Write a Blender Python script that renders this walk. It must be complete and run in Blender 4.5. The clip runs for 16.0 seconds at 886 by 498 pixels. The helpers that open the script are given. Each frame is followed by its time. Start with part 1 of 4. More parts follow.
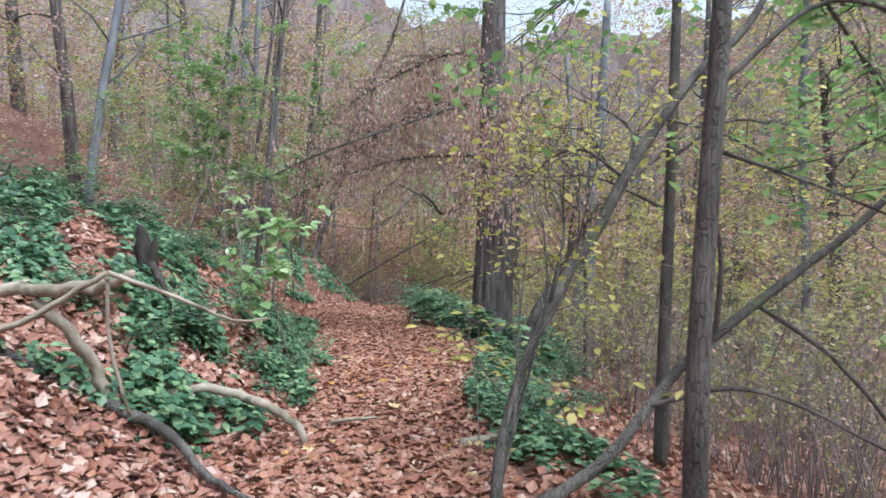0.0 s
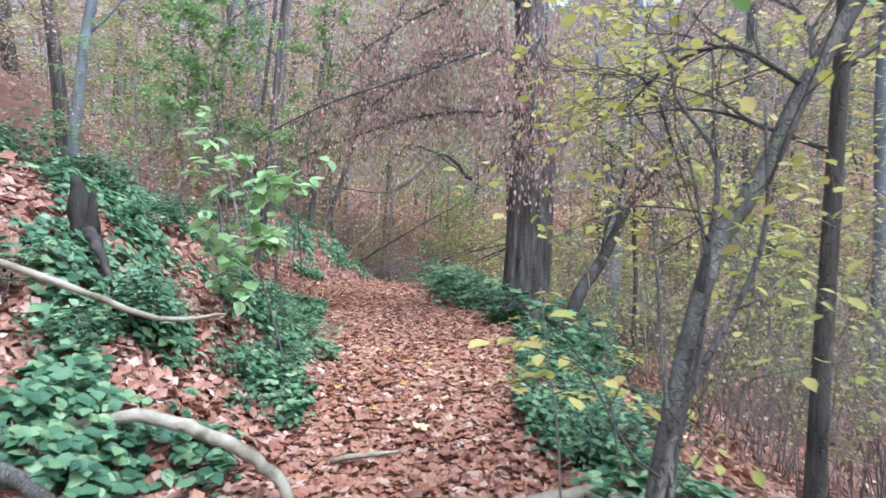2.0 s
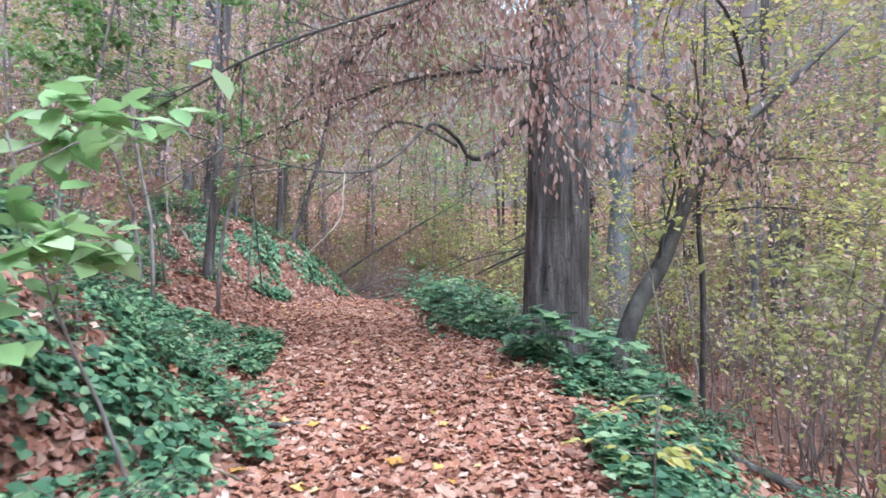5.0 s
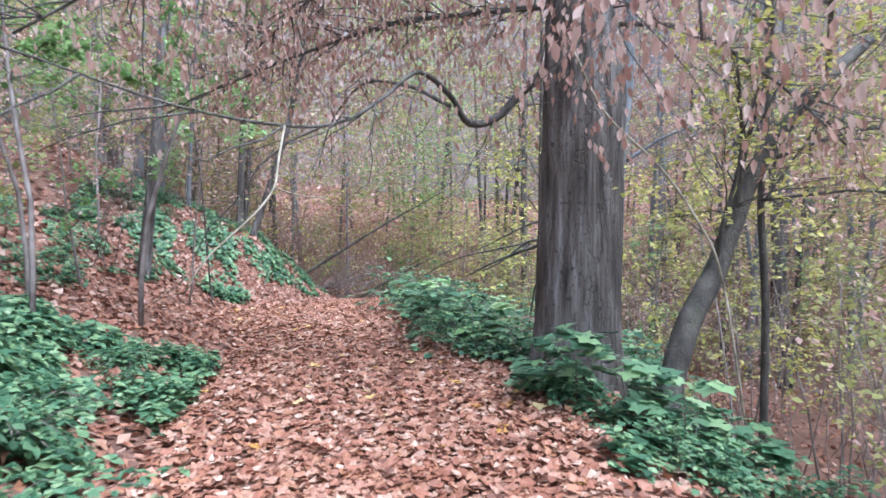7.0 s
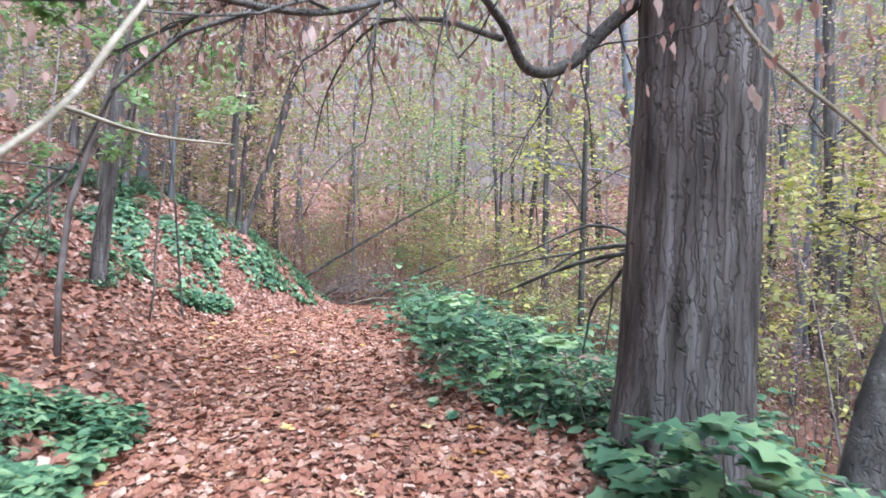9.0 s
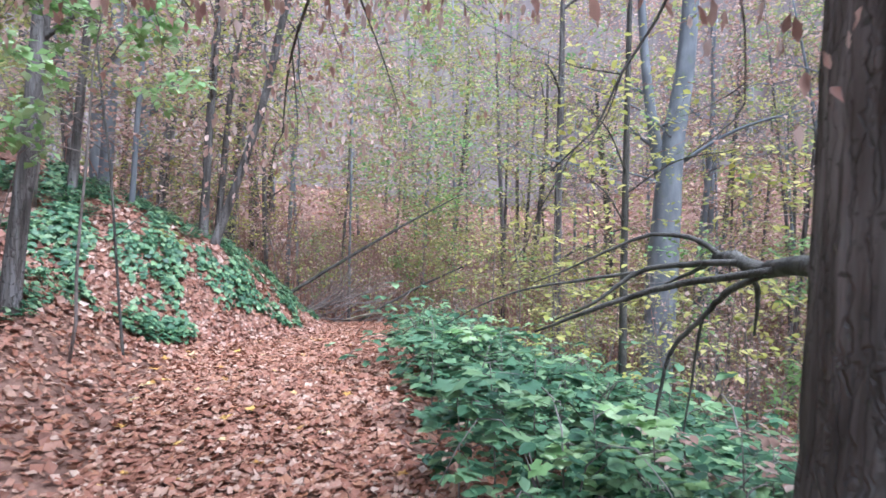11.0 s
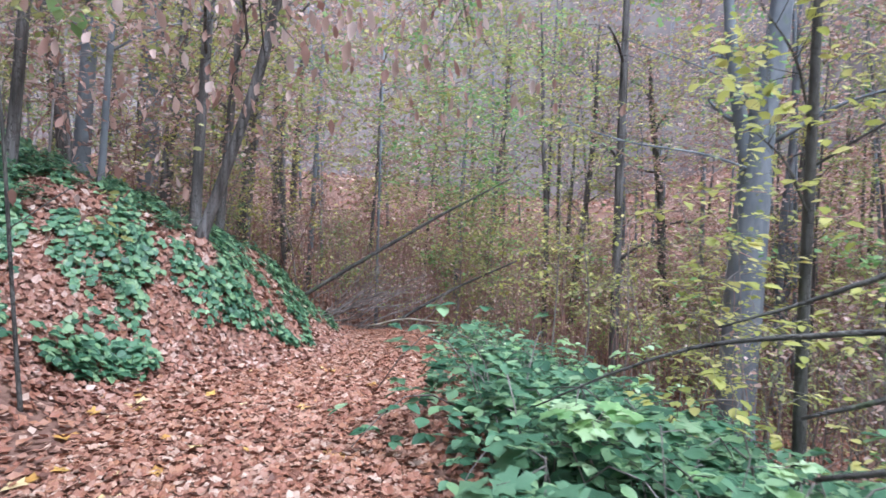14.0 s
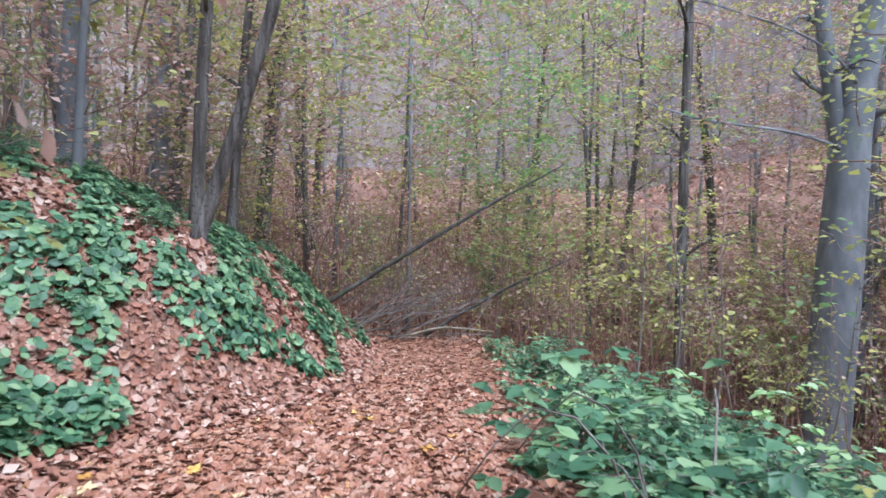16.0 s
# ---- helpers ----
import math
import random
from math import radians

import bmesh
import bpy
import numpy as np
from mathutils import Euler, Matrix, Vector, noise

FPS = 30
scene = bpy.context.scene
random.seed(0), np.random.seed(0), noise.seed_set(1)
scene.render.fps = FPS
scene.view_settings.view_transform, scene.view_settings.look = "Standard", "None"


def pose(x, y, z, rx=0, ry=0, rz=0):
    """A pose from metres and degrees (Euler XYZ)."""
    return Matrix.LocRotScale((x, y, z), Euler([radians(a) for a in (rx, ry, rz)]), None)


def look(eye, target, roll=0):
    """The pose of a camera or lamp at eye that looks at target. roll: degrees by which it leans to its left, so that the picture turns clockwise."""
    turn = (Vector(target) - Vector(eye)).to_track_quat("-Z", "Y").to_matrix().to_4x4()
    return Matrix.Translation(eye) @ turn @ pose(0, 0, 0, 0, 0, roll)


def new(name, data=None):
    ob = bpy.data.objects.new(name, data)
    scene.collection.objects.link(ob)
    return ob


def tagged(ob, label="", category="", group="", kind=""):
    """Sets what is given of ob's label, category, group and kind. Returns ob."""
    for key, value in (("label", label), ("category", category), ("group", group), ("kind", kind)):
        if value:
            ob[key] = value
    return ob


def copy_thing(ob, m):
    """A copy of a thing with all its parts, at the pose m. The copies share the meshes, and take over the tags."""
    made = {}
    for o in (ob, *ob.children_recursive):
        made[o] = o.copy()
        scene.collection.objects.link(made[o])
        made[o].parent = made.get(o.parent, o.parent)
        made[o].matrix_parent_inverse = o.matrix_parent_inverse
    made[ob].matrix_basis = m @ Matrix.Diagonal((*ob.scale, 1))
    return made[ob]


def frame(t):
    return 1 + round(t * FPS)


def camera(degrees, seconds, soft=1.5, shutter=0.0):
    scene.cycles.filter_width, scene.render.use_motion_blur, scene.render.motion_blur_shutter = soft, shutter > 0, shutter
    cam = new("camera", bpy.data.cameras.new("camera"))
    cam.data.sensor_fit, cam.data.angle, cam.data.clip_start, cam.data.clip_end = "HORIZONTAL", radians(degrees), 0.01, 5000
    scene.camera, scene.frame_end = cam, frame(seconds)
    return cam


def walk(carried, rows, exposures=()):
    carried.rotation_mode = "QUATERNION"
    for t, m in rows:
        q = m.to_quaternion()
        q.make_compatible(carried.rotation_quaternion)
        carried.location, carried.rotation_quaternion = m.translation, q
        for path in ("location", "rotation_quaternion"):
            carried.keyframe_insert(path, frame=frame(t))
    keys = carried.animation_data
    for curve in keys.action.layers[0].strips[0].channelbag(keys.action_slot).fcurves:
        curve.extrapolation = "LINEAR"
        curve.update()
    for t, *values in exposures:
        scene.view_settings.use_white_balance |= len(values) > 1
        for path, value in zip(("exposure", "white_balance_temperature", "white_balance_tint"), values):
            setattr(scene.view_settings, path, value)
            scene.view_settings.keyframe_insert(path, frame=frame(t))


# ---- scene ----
cam = camera(73.6, 16.0, soft=1.6, shutter=0.4)
PATH = [
    (0.0, pose(0.000, 0.000, 1.500, 90.40, -0.30, 0.00)),
    (0.5, pose(-0.083, 0.460, 1.472, 89.90, 0.20, -0.20)),
    (1.0, pose(-0.120, 0.892, 1.436, 88.40, 0.20, -0.10)),
    (1.5, pose(-0.184, 1.306, 1.417, 87.90, -0.30, 0.50)),
    (2.0, pose(-0.248, 1.748, 1.399, 88.10, -0.60, 1.30)),
    (2.5, pose(-0.313, 2.217, 1.390, 88.50, -1.00, 1.60)),
    (3.0, pose(-0.377, 2.705, 1.390, 88.40, -0.90, 1.80)),
    (3.5, pose(-0.405, 3.220, 1.325, 88.50, -0.40, 1.80)),
    (4.0, pose(-0.442, 3.735, 1.288, 88.70, -0.10, 1.20)),
    (4.5, pose(-0.460, 4.269, 1.279, 89.10, 0.60, 0.50)),
    (7.0, pose(-0.580, 6.780, 1.252, 88.50, 0.80, -2.40)),
    (7.5, pose(-0.598, 7.286, 1.252, 87.90, 0.30, -2.30)),
    (8.0, pose(-0.662, 7.792, 1.252, 87.90, -0.20, -1.80)),
    (8.5, pose(-0.690, 8.381, 1.270, 88.20, -0.20, -1.40)),
    (9.0, pose(-0.699, 8.924, 1.288, 88.60, -0.50, -1.50)),
    (11.5, pose(-0.778, 11.407, 1.360, 89.20, 0.10, -1.40)),
    (12.0, pose(-0.866, 11.904, 1.364, 88.90, 0.90, -1.20)),
    (12.5, pose(-0.910, 12.419, 1.369, 88.80, 1.30, -0.90)),
    (13.0, pose(-0.949, 12.939, 1.364, 88.80, 0.20, -0.40)),
    (13.5, pose(-0.986, 13.353, 1.384, 88.70, -0.70, 0.80)),
    (14.0, pose(-1.051, 13.820, 1.412, 88.30, -0.80, 1.40)),
    (14.5, pose(-1.215, 14.348, 1.408, 87.30, -1.20, 3.80)),
    (15.0, pose(-1.363, 14.904, 1.393, 87.20, -0.70, 4.00)),
    (15.5, pose(-1.490, 15.383, 1.412, 87.60, -0.30, 3.60)),
    (16.0, pose(-1.582, 15.908, 1.412, 87.80, -0.10, 3.70)),
]
walk(cam, PATH, [(0.0, 1.12, 5500, 6), (0.5, 1.3, 5300, 6), (1.5, 1.45, 5100, 6), (3.0, 1.48, 5250, 6), (4.5, 1.48, 5200, 7), (7.0, 1.65, 5150, 8), (8.5, 1.82, 5200, 9), (12.0, 1.55, 5050, 8), (16.0, 1.38, 5150, 7)])

# ---- world, sun, exposure ----
world = bpy.data.worlds.new("overcast_sky")
scene.world = world
world.use_nodes = True
wn, wl = world.node_tree.nodes, world.node_tree.links
sky = wn.new("ShaderNodeTexSky")
sky.sky_type = "NISHITA"
sky.sun_disc = False
sky.sun_elevation = radians(63)
sky.sun_rotation = radians(127)
sky.dust_density = 4.0
soften = wn.new("ShaderNodeHueSaturation")
soften.inputs["Saturation"].default_value = 0.28
wl.new(sky.outputs[0], soften.inputs["Color"])
wl.new(soften.outputs[0], wn["Background"].inputs["Color"])
wn["Background"].inputs["Strength"].default_value = 0.15
sun = new("sun", bpy.data.lights.new("sun", "SUN"))
sun.data.energy = 1.5
sun.data.angle = radians(40)
sun.data.color = (1.0, 0.97, 0.93)
sun.matrix_world = look((0, 0, 40), (-16, 12, 0))

# ---- materials ----


def material(name, colors, rough=0.6, scale=6.0, bump=0.3, bump_scale=40.0, stretch=(1, 1, 1), island=0.0, spots=None,
             translucent=0.0, spec=0.3, obj_vary=0.0):
    """Two scales of noise over a ramp of colours, fine relief, and where asked a change from piece to piece."""
    m = bpy.data.materials.new(name)
    m.use_nodes = True
    n, l = m.node_tree.nodes, m.node_tree.links
    bsdf = n["Principled BSDF"]
    coord = n.new("ShaderNodeTexCoord")
    mapping = n.new("ShaderNodeMapping")
    mapping.inputs["Scale"].default_value = stretch
    l.new(coord.outputs["Object"], mapping.inputs["Vector"])
    big = n.new("ShaderNodeTexNoise")
    big.inputs["Scale"].default_value = scale
    big.inputs["Detail"].default_value = 5.0
    l.new(mapping.outputs[0], big.inputs["Vector"])
    factor = big.outputs["Fac"]
    if island or obj_vary:
        if island:
            geo = n.new("ShaderNodeNewGeometry")
            rnd = geo.outputs["Random Per Island"]
            amount = island
        else:
            info = n.new("ShaderNodeObjectInfo")
            rnd = info.outputs["Random"]
            amount = obj_vary
        mix = n.new("ShaderNodeMix")
        mix.inputs["Factor"].default_value = amount
        l.new(factor, mix.inputs["A"])
        l.new(rnd, mix.inputs["B"])
        factor = mix.outputs["Result"]
    ramp = n.new("ShaderNodeValToRGB")
    lo, hi = (0.02, 0.98) if island else (0.3, 0.7)
    while len(ramp.color_ramp.elements) < len(colors):
        ramp.color_ramp.elements.new(0.5)
    for i, c in enumerate(colors):
        e = ramp.color_ramp.elements[i]
        e.position = lo + (hi - lo) * i / max(1, len(colors) - 1)
        e.color = (*c, 1)
    l.new(factor, ramp.inputs["Fac"])
    color = ramp.outputs["Color"]
    if spots:
        tex = n.new("ShaderNodeTexNoise")
        tex.inputs["Scale"].default_value = spots[1]
        tex.inputs["Detail"].default_value = 6.0
        l.new(coord.outputs["Object"], tex.inputs["Vector"])
        cut = n.new("ShaderNodeValToRGB")
        cut.color_ramp.elements[0].position = spots[2]
        cut.color_ramp.elements[1].position = spots[2] + 0.08
        l.new(tex.outputs["Fac"], cut.inputs["Fac"])
        mix2 = n.new("ShaderNodeMix")
        mix2.data_type = "RGBA"
        l.new(cut.outputs["Color"], mix2.inputs["Factor"])
        l.new(color, mix2.inputs[6])
        mix2.inputs[7].default_value = (*spots[0], 1)
        color = mix2.outputs[2]
    l.new(color, bsdf.inputs["Base Color"])
    bsdf.inputs["Roughness"].default_value = rough
    bsdf.inputs["Specular IOR Level"].default_value = spec
    if bump:
        fine = n.new("ShaderNodeTexNoise")
        fine.inputs["Scale"].default_value = bump_scale
        fine.inputs["Detail"].default_value = 6.0
        l.new(mapping.outputs[0], fine.inputs["Vector"])
        b = n.new("ShaderNodeBump")
        b.inputs["Strength"].default_value = bump
        b.inputs["Distance"].default_value = 0.02
        l.new(fine.outputs["Fac"], b.inputs["Height"])
        l.new(b.outputs[0], bsdf.inputs["Normal"])
    if translucent:
        tr = n.new("ShaderNodeBsdfTranslucent")
        l.new(color, tr.inputs["Color"])
        mixs = n.new("ShaderNodeMixShader")
        mixs.inputs[0].default_value = translucent
        l.new(bsdf.outputs[0], mixs.inputs[1])
        l.new(tr.outputs[0], mixs.inputs[2])
        l.new(mixs.outputs[0], n["Material Output"].inputs["Surface"])
    return m


def leafy_soil():
    """Trodden leaves seen as small cells of several browns over dark soil."""
    m = material("leafy_soil", [(0.10, 0.052, 0.038), (0.20, 0.107, 0.076), (0.26, 0.145, 0.105)], 0.9, 1.7, 0.9, 26)
    n, l = m.node_tree.nodes, m.node_tree.links
    cells = n.new("ShaderNodeTexVoronoi")
    cells.inputs["Scale"].default_value = 11.0
    l.new(n["Texture Coordinate"].outputs["Object"], cells.inputs["Vector"])
    grey = n.new("ShaderNodeRGBToBW")
    l.new(cells.outputs["Color"], grey.inputs[0])
    ramp = n.new("ShaderNodeValToRGB")
    ramp.color_ramp.elements[0].color = (0.09, 0.045, 0.032, 1)
    ramp.color_ramp.elements[1].color = (0.24, 0.135, 0.10, 1)
    l.new(grey.outputs[0], ramp.inputs["Fac"])
    mix = n.new("ShaderNodeMix")
    mix.data_type = "RGBA"
    mix.inputs["Factor"].default_value = 0.6
    l.new(n["Color Ramp"].outputs["Color"], mix.inputs[6])
    l.new(ramp.outputs["Color"], mix.inputs[7])
    l.new(mix.outputs[2], n["Principled BSDF"].inputs["Base Color"])
    return m


M_SOIL = leafy_soil()
# Browns vary leaf by leaf; the palest also hold a painted wet sheen.
M_LITTER = material("dead_leaves", [(0.085, 0.034, 0.022), (0.21, 0.084, 0.05), (0.31, 0.132, 0.082), (0.25, 0.095, 0.055), (0.33, 0.16, 0.105), (0.37, 0.205, 0.145), (0.34, 0.15, 0.078), (0.42, 0.26, 0.19), (0.55, 0.40, 0.31)], 0.55, 9, 0.25, 60, island=0.9, translucent=0.12, spec=0.4)
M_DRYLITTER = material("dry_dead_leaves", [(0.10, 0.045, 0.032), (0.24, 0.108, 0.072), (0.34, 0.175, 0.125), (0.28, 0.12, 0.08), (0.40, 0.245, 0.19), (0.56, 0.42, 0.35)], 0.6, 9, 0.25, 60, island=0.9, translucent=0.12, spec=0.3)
M_YELLOWLITTER = material("yellow_dead_leaf", [(0.46, 0.24, 0.06), (0.62, 0.38, 0.10), (0.66, 0.50, 0.26)], 0.5, 14, 0.2, 60, obj_vary=0.6, translucent=0.2)
# Greens vary leaf by leaf; the lightest tone paints in the glints.
M_BRAMBLE = material("bramble_leaf", [(0.026, 0.064, 0.034), (0.056, 0.125, 0.066), (0.095, 0.19, 0.10), (0.145, 0.25, 0.135), (0.225, 0.335, 0.155), (0.34, 0.44, 0.26)], 0.38, 5, 0.15, 60, island=0.85, translucent=0.35, spec=0.35)
M_LIGHTGREEN = material("pale_green_leaf", [(0.20, 0.34, 0.12), (0.34, 0.48, 0.20), (0.52, 0.60, 0.38)], 0.45, 5, 0.1, 60, island=0.85, translucent=0.4, spec=0.5)
M_GREEN = material("green_leaf", [(0.12, 0.22, 0.08), (0.21, 0.33, 0.11), (0.33, 0.43, 0.18)], 0.5, 5, 0.1, 60, island=0.85, translucent=0.5)
M_OLIVE = material("olive_leaf", [(0.20, 0.22, 0.075), (0.32, 0.32, 0.11), (0.48, 0.44, 0.19)], 0.5, 5, 0.1, 60, island=0.85, translucent=0.5)
M_YELLOW = material("yellow_leaf", [(0.30, 0.31, 0.07), (0.46, 0.43, 0.12), (0.64, 0.54, 0.22)], 0.5, 5, 0.1, 60, island=0.85, translucent=0.45)
M_DRIED = material("dried_brown_leaf", [(0.27, 0.14, 0.11), (0.42, 0.25, 0.20), (0.54, 0.37, 0.31), (0.64, 0.50, 0.45)], 0.6, 5, 0.2, 60, island=0.85, translucent=0.45)
M_BARK = material("furrowed_bark", [(0.046, 0.039, 0.035), (0.102, 0.088, 0.08), (0.155, 0.137, 0.128), (0.23, 0.213, 0.208)], 0.9, 11, 1.0, 30, (1, 1, 0.11), spots=((0.07, 0.064, 0.055), 17.0, 0.60))


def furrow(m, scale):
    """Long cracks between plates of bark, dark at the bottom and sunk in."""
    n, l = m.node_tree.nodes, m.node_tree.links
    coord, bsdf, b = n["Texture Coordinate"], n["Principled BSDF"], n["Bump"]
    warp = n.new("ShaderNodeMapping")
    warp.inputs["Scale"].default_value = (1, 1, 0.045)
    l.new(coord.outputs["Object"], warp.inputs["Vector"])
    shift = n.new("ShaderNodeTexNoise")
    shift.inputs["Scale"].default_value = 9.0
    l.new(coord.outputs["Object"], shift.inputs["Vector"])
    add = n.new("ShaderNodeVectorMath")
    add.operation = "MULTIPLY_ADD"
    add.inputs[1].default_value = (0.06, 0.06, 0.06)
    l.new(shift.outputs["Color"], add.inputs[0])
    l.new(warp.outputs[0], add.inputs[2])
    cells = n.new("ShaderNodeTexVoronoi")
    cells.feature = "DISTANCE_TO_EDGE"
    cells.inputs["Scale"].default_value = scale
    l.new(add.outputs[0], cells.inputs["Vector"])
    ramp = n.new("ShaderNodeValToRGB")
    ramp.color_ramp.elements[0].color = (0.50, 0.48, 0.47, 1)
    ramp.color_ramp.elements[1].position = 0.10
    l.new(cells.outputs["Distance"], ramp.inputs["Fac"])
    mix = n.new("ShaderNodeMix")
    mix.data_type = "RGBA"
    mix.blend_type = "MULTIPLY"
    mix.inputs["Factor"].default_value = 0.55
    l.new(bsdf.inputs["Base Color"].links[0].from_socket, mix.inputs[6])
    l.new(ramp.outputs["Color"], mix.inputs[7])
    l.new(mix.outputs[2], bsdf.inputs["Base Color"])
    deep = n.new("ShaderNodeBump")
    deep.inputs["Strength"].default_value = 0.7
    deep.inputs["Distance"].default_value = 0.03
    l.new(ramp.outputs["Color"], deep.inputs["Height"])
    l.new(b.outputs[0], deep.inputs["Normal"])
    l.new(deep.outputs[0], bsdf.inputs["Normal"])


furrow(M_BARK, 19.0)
M_GREYBARK = material("smooth_grey_bark", [(0.115, 0.12, 0.13), (0.165, 0.172, 0.185), (0.23, 0.237, 0.25)], 0.8, 3, 0.4, 26, (1, 1, 0.4), spots=((0.15, 0.17, 0.14), 2.0, 0.62))
M_DARKBARK = material("dark_bark", [(0.055, 0.048, 0.042), (0.10, 0.09, 0.08), (0.165, 0.15, 0.13)], 0.85, 6, 0.6, 34, (1, 1, 0.4), spots=((0.10, 0.12, 0.06), 2.5, 0.62))
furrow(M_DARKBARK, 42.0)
M_ROT = material("rotten_wood", [(0.018, 0.015, 0.013), (0.04, 0.034, 0.03), (0.085, 0.07, 0.058)], 0.9, 8, 0.9, 30, (1, 1, 0.3))
M_TWIG = material("brown_twig", [(0.13, 0.105, 0.095), (0.21, 0.175, 0.16), (0.29, 0.25, 0.235)], 0.85, 4, 0.2, 50)
M_REDTWIG = material("red_brown_twig", [(0.17, 0.092, 0.072), (0.26, 0.145, 0.115), (0.34, 0.215, 0.18)], 0.85, 4, 0.2, 50)
# Distance haze is mixed into these colours, lifting them to mauve grey.
M_HAZEWOOD = material("hazy_far_woodland", [(0.17, 0.128, 0.12), (0.235, 0.192, 0.185), (0.29, 0.255, 0.225)], 1.0, 0.9, 0.0, 1, (1, 1, 0.2))
M_PALEWOOD = material("barkless_pale_wood", [(0.17, 0.14, 0.10), (0.26, 0.22, 0.16), (0.36, 0.315, 0.25)], 0.75, 6, 0.4, 40, (1, 1, 1), spots=((0.11, 0.10, 0.065), 5, 0.58))

# ---- geometry helpers ----
rng = np.random.default_rng(7)


class Geo:
    """Gathers vertices, triangles and quads for one mesh."""

    def __init__(self):
        self.v, self.t, self.q, self.n = [], [], [], 0

    def add(self, v, t=None, q=None):
        v = np.asarray(v, float).reshape(-1, 3)
        if t is not None:
            self.t.append(np.asarray(t, int).reshape(-1, 3) + self.n)
        if q is not None:
            self.q.append(np.asarray(q, int).reshape(-1, 4) + self.n)
        self.v.append(v)
        self.n += len(v)

    def mesh(self, name, mat, smooth=True):
        me = bpy.data.meshes.new(name)
        v = np.concatenate(self.v)
        t = np.concatenate(self.t) if self.t else np.zeros((0, 3), int)
        q = np.concatenate(self.q) if self.q else np.zeros((0, 4), int)
        loops = np.concatenate([t.ravel(), q.ravel()])
        starts = np.concatenate([np.arange(len(t)) * 3, len(t) * 3 + np.arange(len(q)) * 4])
        me.vertices.add(len(v))
        me.vertices.foreach_set("co", v.ravel())
        me.loops.add(len(loops))
        me.loops.foreach_set("vertex_index", loops.astype(np.int32))
        me.polygons.add(len(starts))
        me.polygons.foreach_set("loop_start", starts.astype(np.int32))
        me.polygons.foreach_set("use_smooth", np.full(len(starts), smooth))
        me.update(calc_edges=True)
        me.materials.append(mat)
        return me


def thing(name, at, label, category, group="", kind=""):
    ob = new(name)
    ob.location = at
    ob.empty_display_size = 0.1
    return tagged(ob, label, category, group, kind)


def part(name, geo, mat, parent, label="", smooth=True, kind=""):
    ob = new(name, geo.mesh(name, mat, smooth))
    ob.parent = parent
    return tagged(ob, label, kind=kind)


def tube(geo, pts, radii, sides=8, rough=0.0, seed=0):
    """Sweeps a closed tapered tube along a line of points."""
    p = np.asarray(pts, float)
    n = len(p)
    r = np.interp(np.linspace(0, 1, n), np.linspace(0, 1, len(radii)), radii)
    d = np.gradient(p, axis=0)
    d /= np.linalg.norm(d, axis=1)[:, None] + 1e-9
    ref = np.array([0.0, 0, 1]) if abs(d[0][2]) < 0.9 else np.array([1.0, 0, 0])
    u = np.cross(d[0], ref)
    a = np.linspace(0, 2 * np.pi, sides, endpoint=False)
    wob = np.random.default_rng(seed)
    ring = []
    lobes = 1 + rough * wob.normal(size=sides)
    for i in range(n):
        u = u - d[i] * np.dot(u, d[i])
        u /= np.linalg.norm(u) + 1e-9
        w = np.cross(d[i], u)
        rr = r[i] * (lobes + rough * 0.5 * wob.normal(size=sides))
        ring.append(p[i] + (np.cos(a) * rr)[:, None] * u + (np.sin(a) * rr)[:, None] * w)
    v = np.concatenate(ring + [p[:1], p[-1:]])
    i, j = np.meshgrid(np.arange(n - 1), np.arange(sides), indexing="ij")
    k = (j + 1) % sides
    q = np.stack([i * sides + j, i * sides + k, (i + 1) * sides + k, (i + 1) * sides + j], -1).reshape(-1, 4)
    s = np.arange(sides)
    caps = np.concatenate([np.stack([np.full(sides, n * sides), (s + 1) % sides, s], -1),
                           np.stack([np.full(sides, n * sides + 1), (n - 1) * sides + s, (n - 1) * sides + (s + 1) % sides], -1)])
    geo.add(v, caps, q)


def bend(pts, n):
    """A smooth line through the given points (Catmull-Rom), n points a span."""
    p = [Vector(q) for q in pts]
    p = [p[0] * 2 - p[1]] + p + [p[-1] * 2 - p[-2]]
    out = []
    for i in range(1, len(p) - 2):
        for k in range(n):
            t = k / n
            a, b, c, d = p[i - 1], p[i], p[i + 1], p[i + 2]
            out.append(0.5 * ((2 * b) + (c - a) * t + (2 * a - 5 * b + 4 * c - d) * t * t + (3 * b - a - 3 * c + d) * t ** 3))
    out.append(p[-2])
    return np.array([tuple(q) for q in out])


LEAF = (np.array([(0, 0, 0), (-0.30, 0.30, 0.05), (0.30, 0.30, 0.05), (-0.27, 0.66, 0.03), (0.27, 0.66, 0.03), (0, 1, -0.10), (0, 0.5, -0.03)]),
        np.array([(0, 6, 1), (0, 2, 6), (1, 6, 3), (6, 2, 4), (3, 6, 5), (6, 4, 5)]))
CURL = (np.array([(0, 0, 0.0), (-0.42, 0.40, 0.13), (0.40, 0.48, 0.08), (0, 1, 0.12), (0, 0.5, 0)]),
        np.array([(0, 4, 1), (0, 2, 4), (1, 4, 3), (4, 2, 3)]))
DRY = (np.array([(0, 0, 0), (-0.20, 0.28, 0.15), (0.22, 0.35, 0.10), (-0.13, 0.68, -0.08), (0.17, 0.72, 0.14), (0.04, 1, 0.05), (0, 0.5, -0.06)]), LEAF[1])
